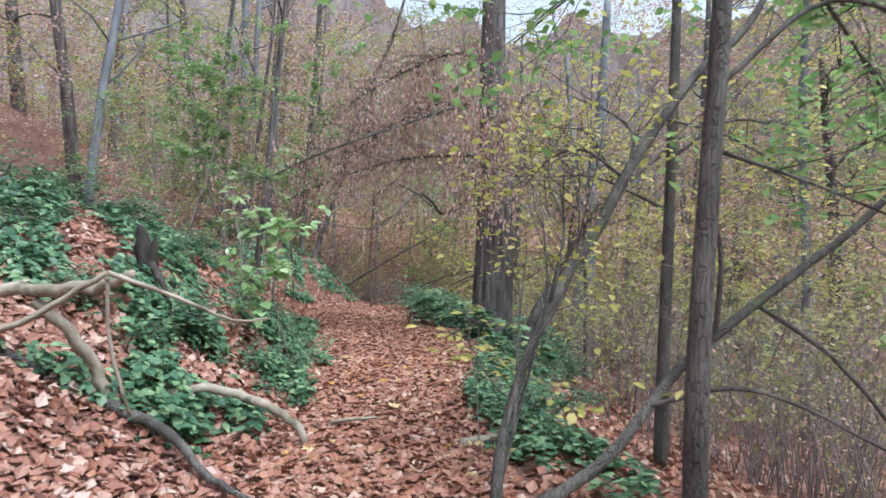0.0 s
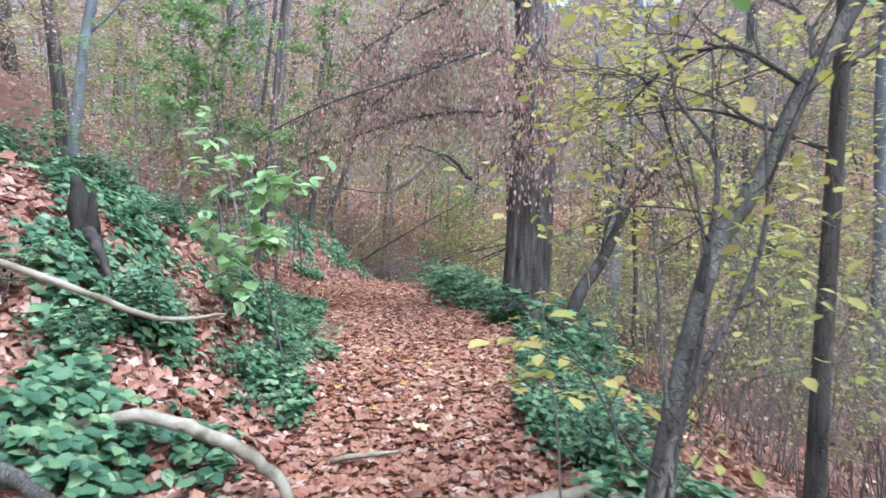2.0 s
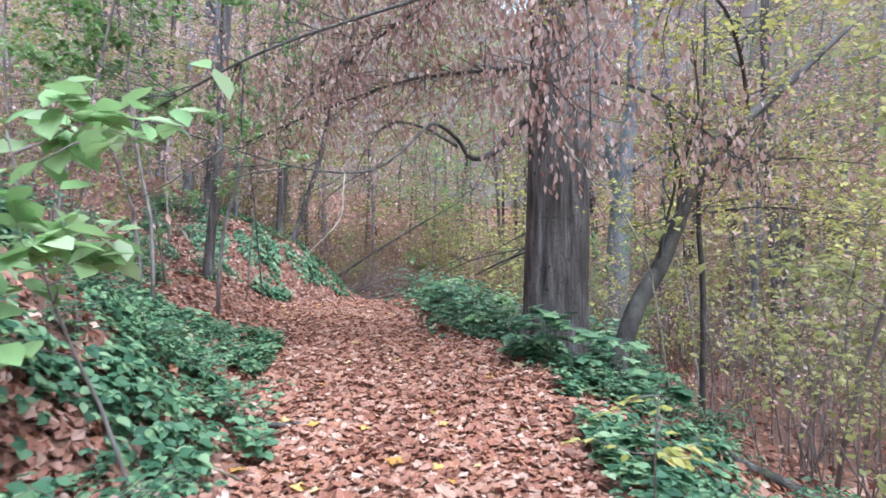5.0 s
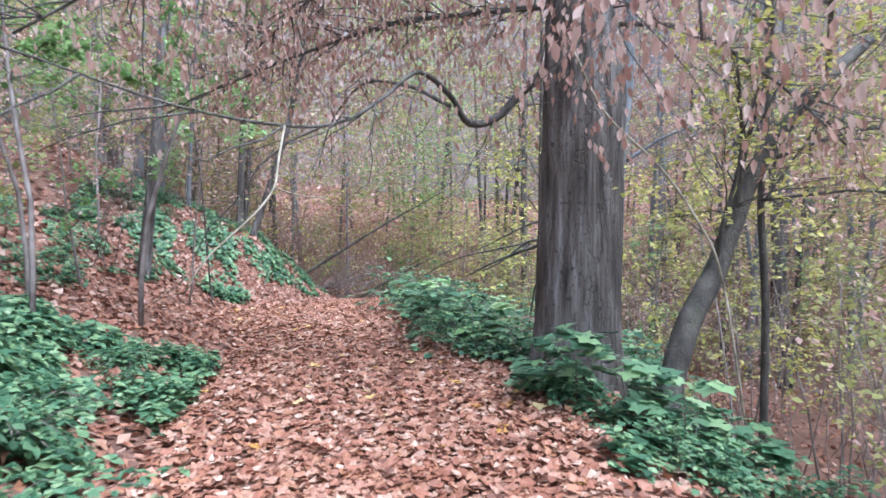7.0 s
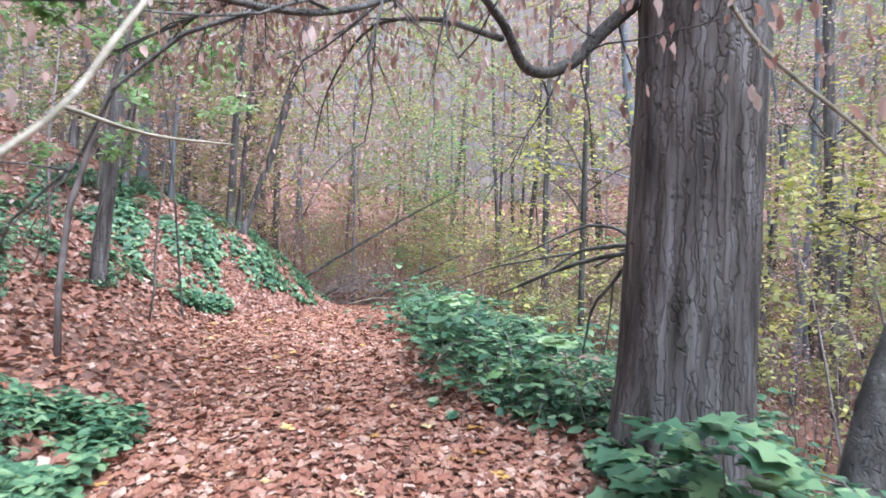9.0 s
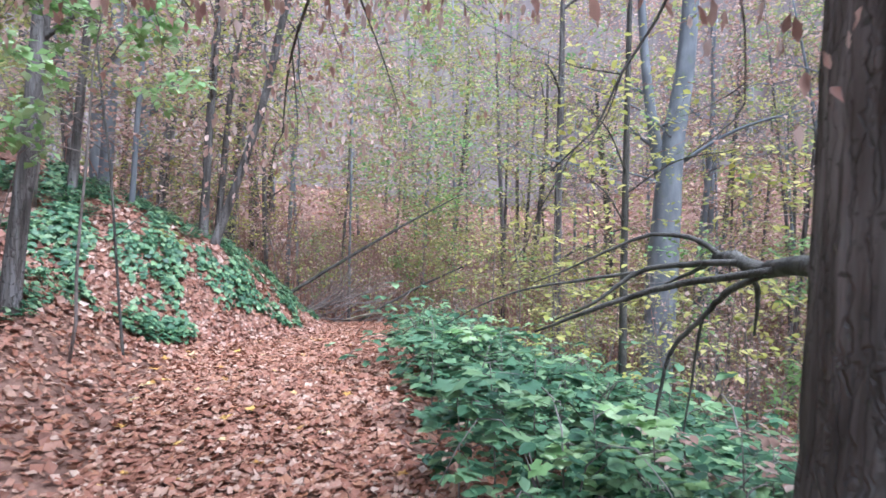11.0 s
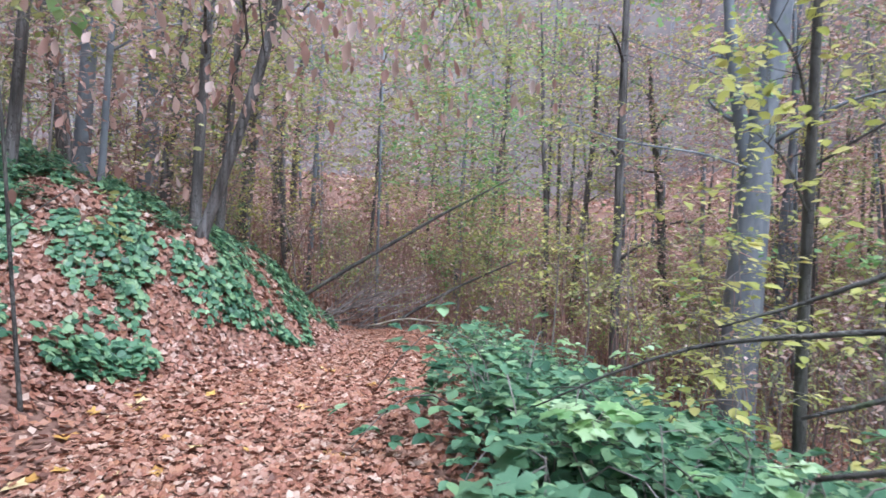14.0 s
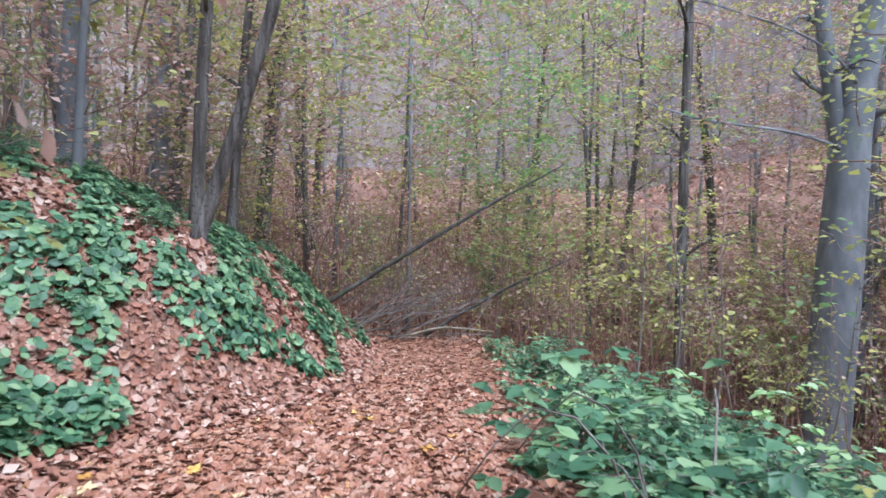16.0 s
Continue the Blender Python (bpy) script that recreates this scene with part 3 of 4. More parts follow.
# the great trunk with its dipping bough and dried leaves
tree("great_tree", [(1.05, 12.95, -0.45), (1.08, 12.95, 0.3), (1.13, 12.96, 1.6), (1.18, 12.97, 2.9), (1.12, 12.98, 3.9), (1.08, 13.0, 5.7), (1.15, 13, 10), (1.2, 13, 16)],
     [0.52, 0.44, 0.42, 0.42, 0.32, 0.27, 0.21, 0.12], M_BARK, "thick old tree trunk with furrowed grey brown bark",
     [([(0.95, 13.0, 3.1), (0.55, 13.1, 2.75), (0.25, 12.95, 2.45), (-0.05, 12.8, 2.37), (-0.25, 12.6, 2.6), (-0.55, 12.2, 2.72), (-0.85, 11.6, 2.35), (-1.1, 11.0, 2.05), (-1.39, 10.48, 1.93), (-1.95, 10.2, 2.0), (-2.7, 10.0, 2.25)], (0.056, 0.046, 0.034, 0.02, 0.013, 0.010, 0.005), 16),
      ([(-0.25, 12.6, 2.5), (-0.7, 13.4, 2.9), (-1.3, 14.6, 3.2), (-1.9, 16.0, 2.95), (-2.3, 17.3, 2.5)], 0.022, 14),
      ([(1.0, 12.9, 3.6), (0.2, 13.4, 3.7), (-0.9, 13.8, 3.7), (-2.2, 14.2, 3.4), (-3.6, 14.4, 2.9)], 0.035, 60),
      ([(1.1, 13.0, 4.6), (0.0, 13.4, 4.9), (-1.3, 13.8, 4.4), (-2.6, 14.4, 3.6)], 0.04, 60),
      ([(1.1, 12.8, 5.4), (0.3, 13.0, 5.9), (-0.9, 13.4, 5.6), (-2.2, 13.8, 5.0)], 0.04, 50),
      ([(1.1, 12.8, 4.4), (0.3, 12.2, 4.5), (-0.9, 11.7, 4.0), (-2.4, 11.4, 3.4), (-3.6, 11.4, 2.8)], 0.03, 44),
      ([(1.3, 12.7, 4.2), (1.1, 11.9, 4.1), (0.8, 11.0, 3.5), (0.6, 10.4, 2.9), (0.5, 10.0, 2.4)], 0.022, 44),
      ([(1.2, 12.7, 4.8), (1.1, 11.4, 4.5), (0.85, 10.2, 3.7), (0.75, 9.6, 2.9), (0.7, 9.4, 2.1)], 0.02, 15),
      ([(-1.9, 16.0, 2.95), (-1.95, 16.4, 2.6), (-2.0, 16.7, 2.25)], 0.008, 9),
      ([(-1.3, 14.6, 3.2), (-1.15, 16.4, 3.0), (-1.0, 17.4, 2.6)], 0.010, 10),
      ([(1.5, 12.9, 3.4), (2.1, 12.5, 3.2), (2.8, 12.2, 2.6), (3.3, 12.0, 2.0)], 0.028, 18)],
     (M_DRIED, 14500, (0.06, 0.11), DRY, True), 11, 60, 0.022, 10, M_DARKBARK)
pale = Geo()
tube(pale, bend([(-1.39, 10.48, 1.93), (-1.37, 10.22, 1.70), (-1.35, 10.0, 1.51), (-1.42, 9.85, 1.36), (-1.62, 9.75, 1.15), (-1.72, 9.7, 0.98)], 5), [0.008, 0.0065, 0.003], 7)
tube(pale, bend([(-1.35, 10.0, 1.51), (-1.22, 10.05, 1.47), (-1.08, 10.1, 1.46)], 4), [0.005, 0.002], 4)
tagged(new("hanging_branch", pale.mesh("hanging_branch", M_PALEWOOD)), "pale bare broken branch hanging from the dipping bough", "branch")
strand = Geo()
tube(strand, bend([(0.95, 12.5, 3.0), (1.15, 12.2, 2.35), (1.55, 11.9, 1.8), (1.75, 11.6, 1.3), (1.9, 11.5, 0.8), (2.1, 11.4, gz(2.1, 11.4))], 5), [0.014, 0.008], 6)
tagged(new("hanging_branch", strand.mesh("hanging_branch", M_PALEWOOD)), "pale thin branch hanging past the great trunk", "branch")

# trees at the start
tree("pole_tree", [g3(1.19, 2.8), (1.2, 2.79, 0.9), (1.25, 2.79, 1.8), (1.33, 2.8, 3.0), (1.4, 2.8, 6), (1.5, 2.8, 9)], [0.066, 0.055, 0.05, 0.042, 0.02], M_DARKBARK,
     "slender dark straight tree beside the path",
     [([(1.3, 2.8, 2.3), (1.9, 2.9, 2.75), (2.6, 3.0, 2.6), (3.2, 3.2, 2.5)], 0.016, 16), ([(1.28, 2.8, 2.0), (1.9, 3.0, 1.85), (2.6, 3.1, 1.6)], 0.013, 8), ([(1.35, 2.8, 3.2), (1.0, 3.4, 3.2), (0.5, 4.2, 3.0)], 0.016, 14), ([(1.36, 2.8, 3.0), (2.0, 3.2, 2.95), (2.8, 3.8, 2.6), (3.4, 4.2, 2.3)], 0.016, 22)],
     (M_GREEN, 1500, (0.06, 0.11), LEAF, False), 21, 10)
tree("grey_tree", [g3(2.0, 5.45), (2.05, 5.47, 0.9), (2.12, 5.5, 2.5), (2.2, 5.5, 5), (2.3, 5.5, 9)], [0.066, 0.055, 0.048, 0.04, 0.025], M_DARKBARK, "slim grey brown tree on the slope",
     [([(2.12, 5.5, 2.4), (2.8, 5.7, 2.8), (3.6, 5.9, 2.7)], 0.02, 10), ([(2.1, 5.5, 1.9), (1.6, 6.2, 2.3), (1.2, 7.0, 2.4)], 0.018, 12)], (M_YELLOW, 420, (0.05, 0.09), LEAF, False), 22, 10)
tree("leaning_tree", [g3(0.31, 3.45), (0.36, 3.6, 0.35), (0.55, 3.9, 0.8), (0.75, 4.2, 1.1), (0.94, 4.45, 1.36), (1.18, 4.55, 1.68), (1.49, 4.7, 2.2), (2.05, 4.9, 2.95), (2.7, 5.1, 3.6), (3.4, 5.4, 5)], [0.040, 0.032, 0.033, 0.040, 0.044, 0.044, 0.040, 0.032, 0.022], M_DARKBARK,
     "crooked mossy tree leaning over the slope",
     [([(1.42, 4.65, 2.1), (1.15, 4.85, 2.35), (0.9, 5.05, 2.3), (0.72, 5.3, 2.1)], 0.016, 16), ([(1.49, 4.7, 2.2), (1.55, 5.0, 2.6), (1.2, 5.6, 3.0)], 0.018, 12), ([(0.75, 4.2, 1.1), (0.9, 4.4, 1.7), (0.85, 4.8, 2.1), (0.95, 5.1, 2.5)], 0.016, 9), ([(1.8, 4.8, 2.6), (2.4, 5.0, 2.5), (3.1, 5.2, 2.2)], 0.014, 9), ([(0.36, 3.6, 0.3), (0.5, 3.7, 0.8), (0.85, 3.9, 1.35), (0.95, 4.1, 1.9)], 0.018, 5), ([(0.33, 3.5, 0.1), (0.52, 3.8, 0.6), (0.70, 4.0, 1.2), (0.72, 4.3, 1.8)], 0.014, 5), ([(0.33, 3.5, 0.05), (0.44, 3.6, 0.5), (0.50, 3.9, 1.0), (0.62, 4.4, 1.5)], 0.012, 5)],
     (M_YELLOW, 900, (0.05, 0.09), LEAF, False), 23, 10, 0.06)


def fallen(name, lines, mat, label, category="branch"):
    """Dead wood: one stem, or a stem with its branches as parts."""
    ob = thing(name, tuple(lines[0][0][0]), label, category) if len(lines) > 1 else None
    base = np.array(lines[0][0][0]) if ob else np.zeros(3)
    for k, (pts, radii) in enumerate(lines):
        g = Geo()
        line = bend([tuple(np.array(p) - base) for p in pts], 6)
        thin = min(radii)
        line[1:-1] += np.random.default_rng(len(pts) * 7 + int(abs(pts[0][0]) * 100)).normal(size=(len(line) - 2, 3)) * thin * 0.28
        tube(g, line, radii, 9, 0.06, len(pts))
        if ob:
            part("trunk" if k == 0 else "branch", g, mat, ob)
        else:
            ob = tagged(new(name, g.mesh(name, mat)), label, category)
    return ob


fallen("fallen_bough", [([(0.42, 3.40, gz(0.42, 3.4) + 0.03), (0.95, 3.45, 0.30), (1.45, 3.55, 0.85), (2.1, 3.6, 1.35), (2.6, 3.6, 1.75), (3.2, 3.7, 2.3), (3.7, 3.8, 2.5)], [0.040, 0.034, 0.028, 0.020, 0.012]),
                        ([(1.45, 3.55, 0.85), (1.55, 3.40, 1.05), (1.57, 3.35, 1.5), (1.48, 3.35, 1.95)], [0.02, 0.016, 0.01]),
                        ([(1.2, 3.5, 0.6), (1.7, 3.3, 0.75), (2.3, 3.2, 0.5), (2.8, 3.2, 0.2)], [0.014, 0.010, 0.006]),
                        ([(1.9, 3.6, 1.2), (2.3, 3.5, 0.9), (2.7, 3.5, 0.4), (2.9, 3.6, -0.1)], [0.016, 0.012, 0.008])], M_DARKBARK, "dark fallen bough leaning low over the slope")

# the bent tree past the falling edge
tree("bent_tree", [g3(1.62, 12.1), (1.95, 12.3, 0.28), (2.40, 12.6, 0.85), (2.68, 12.75, 1.35), (2.95, 12.8, 1.9), (3.5, 12.75, 2.65), (4.3, 12.9, 3.3), (5.4, 13.2, 4.2)], [0.13, 0.12, 0.112, 0.10, 0.088, 0.075, 0.055, 0.03], M_DARKBARK,
     "dark tree bent sideways over the falling slope",
     [([(2.40, 12.6, 0.85), (2.42, 12.5, 1.3), (2.55, 12.4, 2.0), (2.4, 12.2, 2.9)], 0.03, 10), ([(2.68, 12.75, 1.35), (2.72, 12.6, 2.1), (2.85, 12.4, 2.9), (2.7, 12.2, 3.7)], 0.03, 14), ([(3.2, 12.9, 2.0), (4.0, 12.6, 2.25), (5.0, 12.2, 2.1)], 0.022, 10), ([(2.95, 12.75, 1.55), (3.8, 12.3, 1.6), (4.8, 12.0, 1.3)], 0.02, 8), ([(3.8, 12.95, 2.8), (3.3, 12.2, 3.5), (2.7, 11.5, 3.9), (1.9, 11.0, 3.8)], 0.03, 26)],
     (M_YELLOW, 2600, (0.05, 0.10), BROAD, False), 24, 10)
tree("thin_tree", [g3(3.1, 12.97), (3.15, 13, 0.4), (3.1, 13, 1.6), (3.2, 13, 3), (3.3, 13.1, 6)], [0.045, 0.04, 0.03, 0.015], M_DARKBARK, "thin dark tree on the falling slope",
     [([(3.1, 13, 1.5), (3.6, 13, 2.2), (4.0, 12.8, 3.0)], 0.015, 8)], (M_OLIVE, 200, (0.05, 0.09), LEAF, False), 25, 8)

# trees of the bank and the far slope
for k, (x, y, r0, lean, h, mat) in enumerate([(-5.75, 18.1, 0.14, 0.10, 13, M_BARK), (-5.05, 22.9, 0.11, 0.33, 14, M_BARK), (-6.6, 27.4, 0.12, 0.10, 12, M_BARK), (-5.9, 24.6, 0.13, 0.06, 13, M_BARK),
                                               (-6.9, 23.4, 0.07, 0.06, 9, M_GREYBARK), (-8.6, 25.5, 0.19, 0.06, 16, M_GREYBARK), (-9.6, 24.0, 0.14, 0.12, 14, M_BARK), (4.1, 33.3, 0.22, 0.02, 18, M_BARK),
                                               (-4.65, 18.6, 0.022, -0.08, 6, M_DARKBARK), (-7.2, 21.8, 0.10, 0.1, 12, M_BARK), (-10.8, 29, 0.2, 0.03, 16, M_GREYBARK), (-11.5, 33.5, 0.44, 0.01, 20, M_GREYBARK)]):
    b = g3(x, y)
    line = [b] + [(x + lean * h * f * (1 + 0.1 * math.sin(9 * f + k)), y + 0.02 * h * f, b[2] + h * f) for f in (0.06, 0.2, 0.4, 0.65, 1.0)]
    limbs = []
    for j in range(4):
        f = 0.25 + 0.18 * j
        a = k * 1.7 + j * 2.4
        s = np.array([x + lean * h * f, y + 0.02 * h * f, b[2] + h * f])
        limbs.append(([tuple(s), tuple(s + [0.7 * math.cos(a), 0.7 * math.sin(a), 0.5]), tuple(s + [1.6 * math.cos(a), 1.6 * math.sin(a), 0.8])], r0 * 0.3, 6))
    tree("woodland_tree", line, [r0 * 0.95, r0 * 0.76, r0 * 0.7, r0 * 0.62, r0 * 0.3], mat, "grey brown woodland tree on the leafy bank", limbs, (M_OLIVE, 160, (0.06, 0.11), LEAF, False), 40 + k)

bx, by = 7.25, 31.6
bz = gz(bx, by)
tree("beech_tree", [(bx, by, bz), (bx + 0.05, by, bz + 0.8), (bx + 0.2, by, bz + 3.5), (bx + 0.4, by, bz + 7), (bx + 0.6, by, bz + 9.5), (bx + 1.1, by, bz + 13), (bx + 1.5, by, bz + 20)], [0.70, 0.58, 0.55, 0.53, 0.46, 0.38, 0.3, 0.2], M_GREYBARK,
     "large smooth grey beech leaning on the slope",
     [([(bx + 0.45, by, bz + 7.4), (bx + 0.1, by, bz + 9), (bx - 0.35, by, bz + 12), (bx - 0.7, by, bz + 17)], 0.30, 4),
      ([(bx + 0.8, by, bz + 8), (bx - 1.2, by - 0.6, bz + 8.5), (bx - 3.6, by - 1, bz + 8.8), (bx - 5.5, by - 1.4, bz + 9.3)], 0.045, 18),
      ([(bx + 0.9, by, bz + 9.5), (bx - 1.0, by - 1, bz + 10.6), (bx - 3.6, by - 1, bz + 11.6)], 0.045, 18),
      ([(bx + 1.0, by, bz + 9), (bx + 2.6, by - 0.6, bz + 10), (bx + 4.6, by - 1, bz + 10.6)], 0.08, 10)],
     (M_YELLOW, 260, (0.10, 0.16), LEAF, False), 61, 16)


tree("thin_tree", [g3(1.95, 19.0), (1.95, 19.0, 0.4), (1.97, 19.0, 2.0), (2.0, 19.0, 4.0), (2.1, 19.1, 8.0)], [0.06, 0.05, 0.045, 0.036, 0.02], M_DARKBARK, "thin dark tree with sprays of yellow leaves",
     [([(1.96, 19, 1.6), (1.6, 18.7, 2.0), (1.2, 18.4, 2.2)], 0.014, 6), ([(1.97, 19, 2.3), (1.6, 18.6, 2.8), (1.1, 18.2, 3.1)], 0.014, 8), ([(1.97, 19, 2.0), (2.5, 18.6, 2.4), (3.1, 18.3, 2.5)], 0.013, 7)],
     (M_YELLOW, 300, (0.08, 0.14), LEAF, False), 27, 10)

# ---- saplings, thickets and the woodland behind ----
def sapling(at, seed, height, mat, n, size, label, spread=0.5, stem=0.02, group="saplings", shape=LEAF, low=0.3, kids=12):
    r = np.random.default_rng(seed)
    ob = thing("sapling", at, label, "sapling", group)
    g, tips = Geo(), []
    p, w = twig_line(r, (0, 0, -0.1), (r.normal() * 0.1, r.normal() * 0.1, 1), height, 8, 0.07, 0.1)
    tube(g, p, [stem, stem * 0.3], 6)
    part("trunk", g, M_TWIG, ob)
    g = Geo()
    for k in range(kids):
        f = r.uniform(low, 1) * (len(p) - 1)
        i = min(int(f), len(p) - 2)
        q = p[i] + (p[i + 1] - p[i]) * (f - i)
        a = r.uniform(0, 6.283)
        ramify(g, r, q, (math.cos(a), math.sin(a), 0.35), height * spread * r.uniform(0.4, 0.8), stem * 0.35, 1, tips, 0.02, 4, 4)
    part("branchwork", g, M_TWIG, ob, kind="stuff")
    tips = np.array(tips)
    at0 = tips[r.integers(0, len(tips), n)] + r.normal(size=(n, 3)) * 0.04
    g = Geo()
    leaves(g, at0, size, (-0.8, 0.3), (-0.5, 0.5), shape, r)
    part("crown", g, mat, ob, kind="stuff")
    return ob


def thicket(at, seed, mat, n, size, label, stems=6, height=2.4, shape=LEAF):
    """Many thin stems from the ground with sparse leaves."""
    r = np.random.default_rng(seed)
    ob = thing("thicket_shrub", at, label, "shrub", "undergrowth of the wood")
    g, tips = Geo(), []
    for k in range(stems):
        s = (r.normal() * 0.35, r.normal() * 0.35, -0.1)
        ramify(g, r, s, (r.normal() * 0.25, r.normal() * 0.25, 1), height * r.uniform(0.6, 1.1), 0.011, 2, tips, 0.05, 3, 3, 0.13)
    part("branchwork", g, M_TWIG, ob, kind="stuff")
    tips = np.array(tips)
    at0 = tips[r.integers(0, len(tips), n)] + r.normal(size=(n, 3)) * 0.05
    g = Geo()
    leaves(g, at0, size, (-1.0, 0.3), (-0.6, 0.6), RHOMB, r)
    part("crown", g, mat, ob, kind="stuff")
    return ob


def tall(at, seed, height, r0, mat, leaf, n, label):
    """A woodland tree: bare lower trunk, limbs and a loose crown."""
    r = np.random.default_rng(seed)
    ob = thing("woodland_tree", at, label, "tree", "trees of the wood")
    g, tips = Geo(), []
    p, w = twig_line(r, (0, 0, -0.3), (r.normal() * 0.07, r.normal() * 0.07, 1), height, 9, 0.035, 0.05)
    tube(g, p, [r0 * 1.3, r0, r0 * 0.9, r0 * 0.7, r0 * 0.25], 9, 0.03, seed)
    part("trunk", g, mat, ob)
    for k in range(7):
        g = Geo()
        f = r.uniform(0.22, 1) * (len(p) - 1)
        i = min(int(f), len(p) - 2)
        q = p[i] + (p[i + 1] - p[i]) * (f - i)
        a = r.uniform(0, 6.283)
        ramify(g, r, q, (math.cos(a), math.sin(a), 0.6), height * r.uniform(0.12, 0.22), r0 * 0.28, 2, tips, 0.05, 3, 4)
        part("limb", g, mat, ob)
    tips = np.array(tips)
    at0 = tips[r.integers(0, len(tips), n)] + r.normal(size=(n, 3)) * 0.12
    g = Geo()
    leaves(g, at0, (0.10, 0.2), (-0.9, 0.4), (-0.6, 0.6), SLIM, r)
    part("crown", g, leaf, ob)
    return ob


# the pale-leaved sapling on the bank
sapling(g3(-1.92, 7.6), 301, 2.0, M_LIGHTGREEN, 240, (0.11, 0.19), "young sapling with pale green drooping leaves", 0.42, 0.012, "", LEAF, 0.5, 9)

SAPLINGS = [sapling(g3(-30 + i * 3, -12), 310 + i, 3.6 + 0.7 * (i % 3), (M_GREEN, M_OLIVE, M_YELLOW, M_OLIVE, M_GREEN, M_DRIED)[i], 620, (0.06, 0.11),
                    ("thin sapling with green leaves", "thin sapling with olive autumn leaves", "thin sapling with yellow autumn leaves", "thin sapling with olive autumn leaves", "thin sapling with green leaves", "thin sapling with dried brown leaves")[i], 0.38, 0.022, "saplings", RHOMB) for i in range(6)]
THICKETS = [thicket(g3(-30 + i * 3, -16), 330 + i, (M_DRIED, M_OLIVE, M_DRIED, M_YELLOW, M_OLIVE)[i], (420, 320, 300, 260, 380)[i], (0.05, 0.10),
                    ("twiggy brown shrub with dried leaves", "twiggy shrub with olive leaves", "twiggy brown shrub with dried leaves", "twiggy shrub with yellow leaves", "twiggy shrub with olive leaves")[i]) for i in range(5)]
THICKETS.append(thicket(g3(-15, -16), 339, M_DRIED, 1500, (0.05, 0.10), "twiggy shrub thick with withered reddish brown leaves", 8, 2.6))
THICKETS.append(thicket(g3(-12, -16), 341, M_DRIED, 70, (0.05, 0.09), "bare twiggy shrub with a few withered leaves", 9, 2.4))
TALLS = [tall(g3(-30 + i * 8, -22), 350 + i, 15 + 2 * (i % 3), 0.10 + 0.045 * (i % 4), (M_BARK, M_GREYBARK, M_BARK, M_DARKBARK, M_GREYBARK)[i], (M_OLIVE, M_YELLOW, M_DRIED, M_GREEN, M_OLIVE)[i], 1100,
              "grey trunked woodland tree with thin autumn crown") for i in range(5)]


def clear(x, y, pad):
    return x < edge_l(y) - pad or x > edge_r(y) + pad


def scatter(protos, n, x0, x1, y0, y1, pad, low, high, pick=None):
    k = 0
    while k < n:
        x, y = rng.uniform(x0, x1), rng.uniform(y0, y1)
        if not clear(x, y, pad):
            continue
        p = protos[int(rng.integers(0, len(protos)))] if pick is None else protos[pick[int(rng.integers(0, len(pick)))]]
        copy_thing(p, Matrix.LocRotScale((x, y, gz(x, y) - 0.03), Euler((0, 0, rng.uniform(0, 6.283))), [rng.uniform(low, high)] * 3))
        k += 1


# bright green saplings standing together on the bank
high_sapling = sapling(g3(-4.3, 12.6), 307, 5.6, M_GREEN, 1500, (0.06, 0.11), "tall thin sapling with green leaves high up", 0.26, 0.03, "saplings", BROAD, 0.45, 16)
for x, y, s in ((-4.9, 13.5, 1.1), (-5.4, 12.3, 1.0), (-4.2, 14.6, 1.15)):
    copy_thing(high_sapling, Matrix.LocRotScale((x, y, gz(x, y) - 0.03), Euler((0, 0, x * 5)), (s, s, s)))
sapling(g3(-4.75, 17.6), 305, 4.4, M_LIGHTGREEN, 900, (0.09, 0.16), "slim sapling with pale green leaf sprays", 0.32, 0.02, "", BROAD, 0.55, 10)

for k, (x, y, h) in enumerate([(0.6, 24.6, 3.8), (1.4, 25.4, 4.6), (2.4, 26.2, 4.4), (3.4, 24.8, 3.6)]):
    sapling(g3(x, y), 380 + k, h, M_YELLOW, 110, (0.08, 0.14), "slim sapling with loose pale yellow leaves", 0.34, 0.02, "saplings", LEAF, 0.4, 12)

for k, (x, y, h) in enumerate([(4.2, 15.6, 4.4), (5.0, 17.0, 4.8), (5.6, 15.2, 4.2), (3.8, 17.6, 4.6)]):
    sapling(g3(x, y), 390 + k, h, M_YELLOW if k % 2 else M_OLIVE, 420, (0.08, 0.14), "slim sapling with olive yellow leaves on the slope", 0.36, 0.022, "saplings", LEAF, 0.35, 13)

# green saplings on the bank, olive and yellow on the slope
scatter(SAPLINGS, 5, -9, -5.5, 12, 19, 1.2, 0.9, 1.4, [0, 4, 0, 1])
scatter(SAPLINGS, 16, -14, -5.5, 20, 34, 1.8, 0.8, 1.5, [0, 1, 3, 2, 5])
scatter(SAPLINGS, 22, 3.2, 14, 9, 24, 1.2, 0.8, 1.4, [1, 1, 3, 2, 0])
scatter(SAPLINGS, 26, -8, 16, 31, 46, 0.5, 0.9, 1.6, [1, 3, 0, 2, 1])
scatter(THICKETS, 10, -11, -5.2, 11, 20, 2.2, 0.8, 1.3, [0, 2, 4])
scatter(THICKETS, 18, 5, 22, 38, 52, 0.0, 1.2, 1.8, [0, 2, 0, 1])
scatter(THICKETS, 12, -9, 1.5, 33, 40, 0.0, 1.0, 1.6, [0, 1, 2, 4])
scatter(THICKETS, 30, 3, 13, 7, 26, 1.6, 0.8, 1.4, [6, 1, 2, 4])
scatter(THICKETS, 22, 2.4, 7, 4, 11, 1.4, 0.7, 1.2, [6, 1, 6, 4])
scatter(THICKETS, 12, 2.2, 5, 4.2, 9, 1.4, 0.5, 0.8, [6])
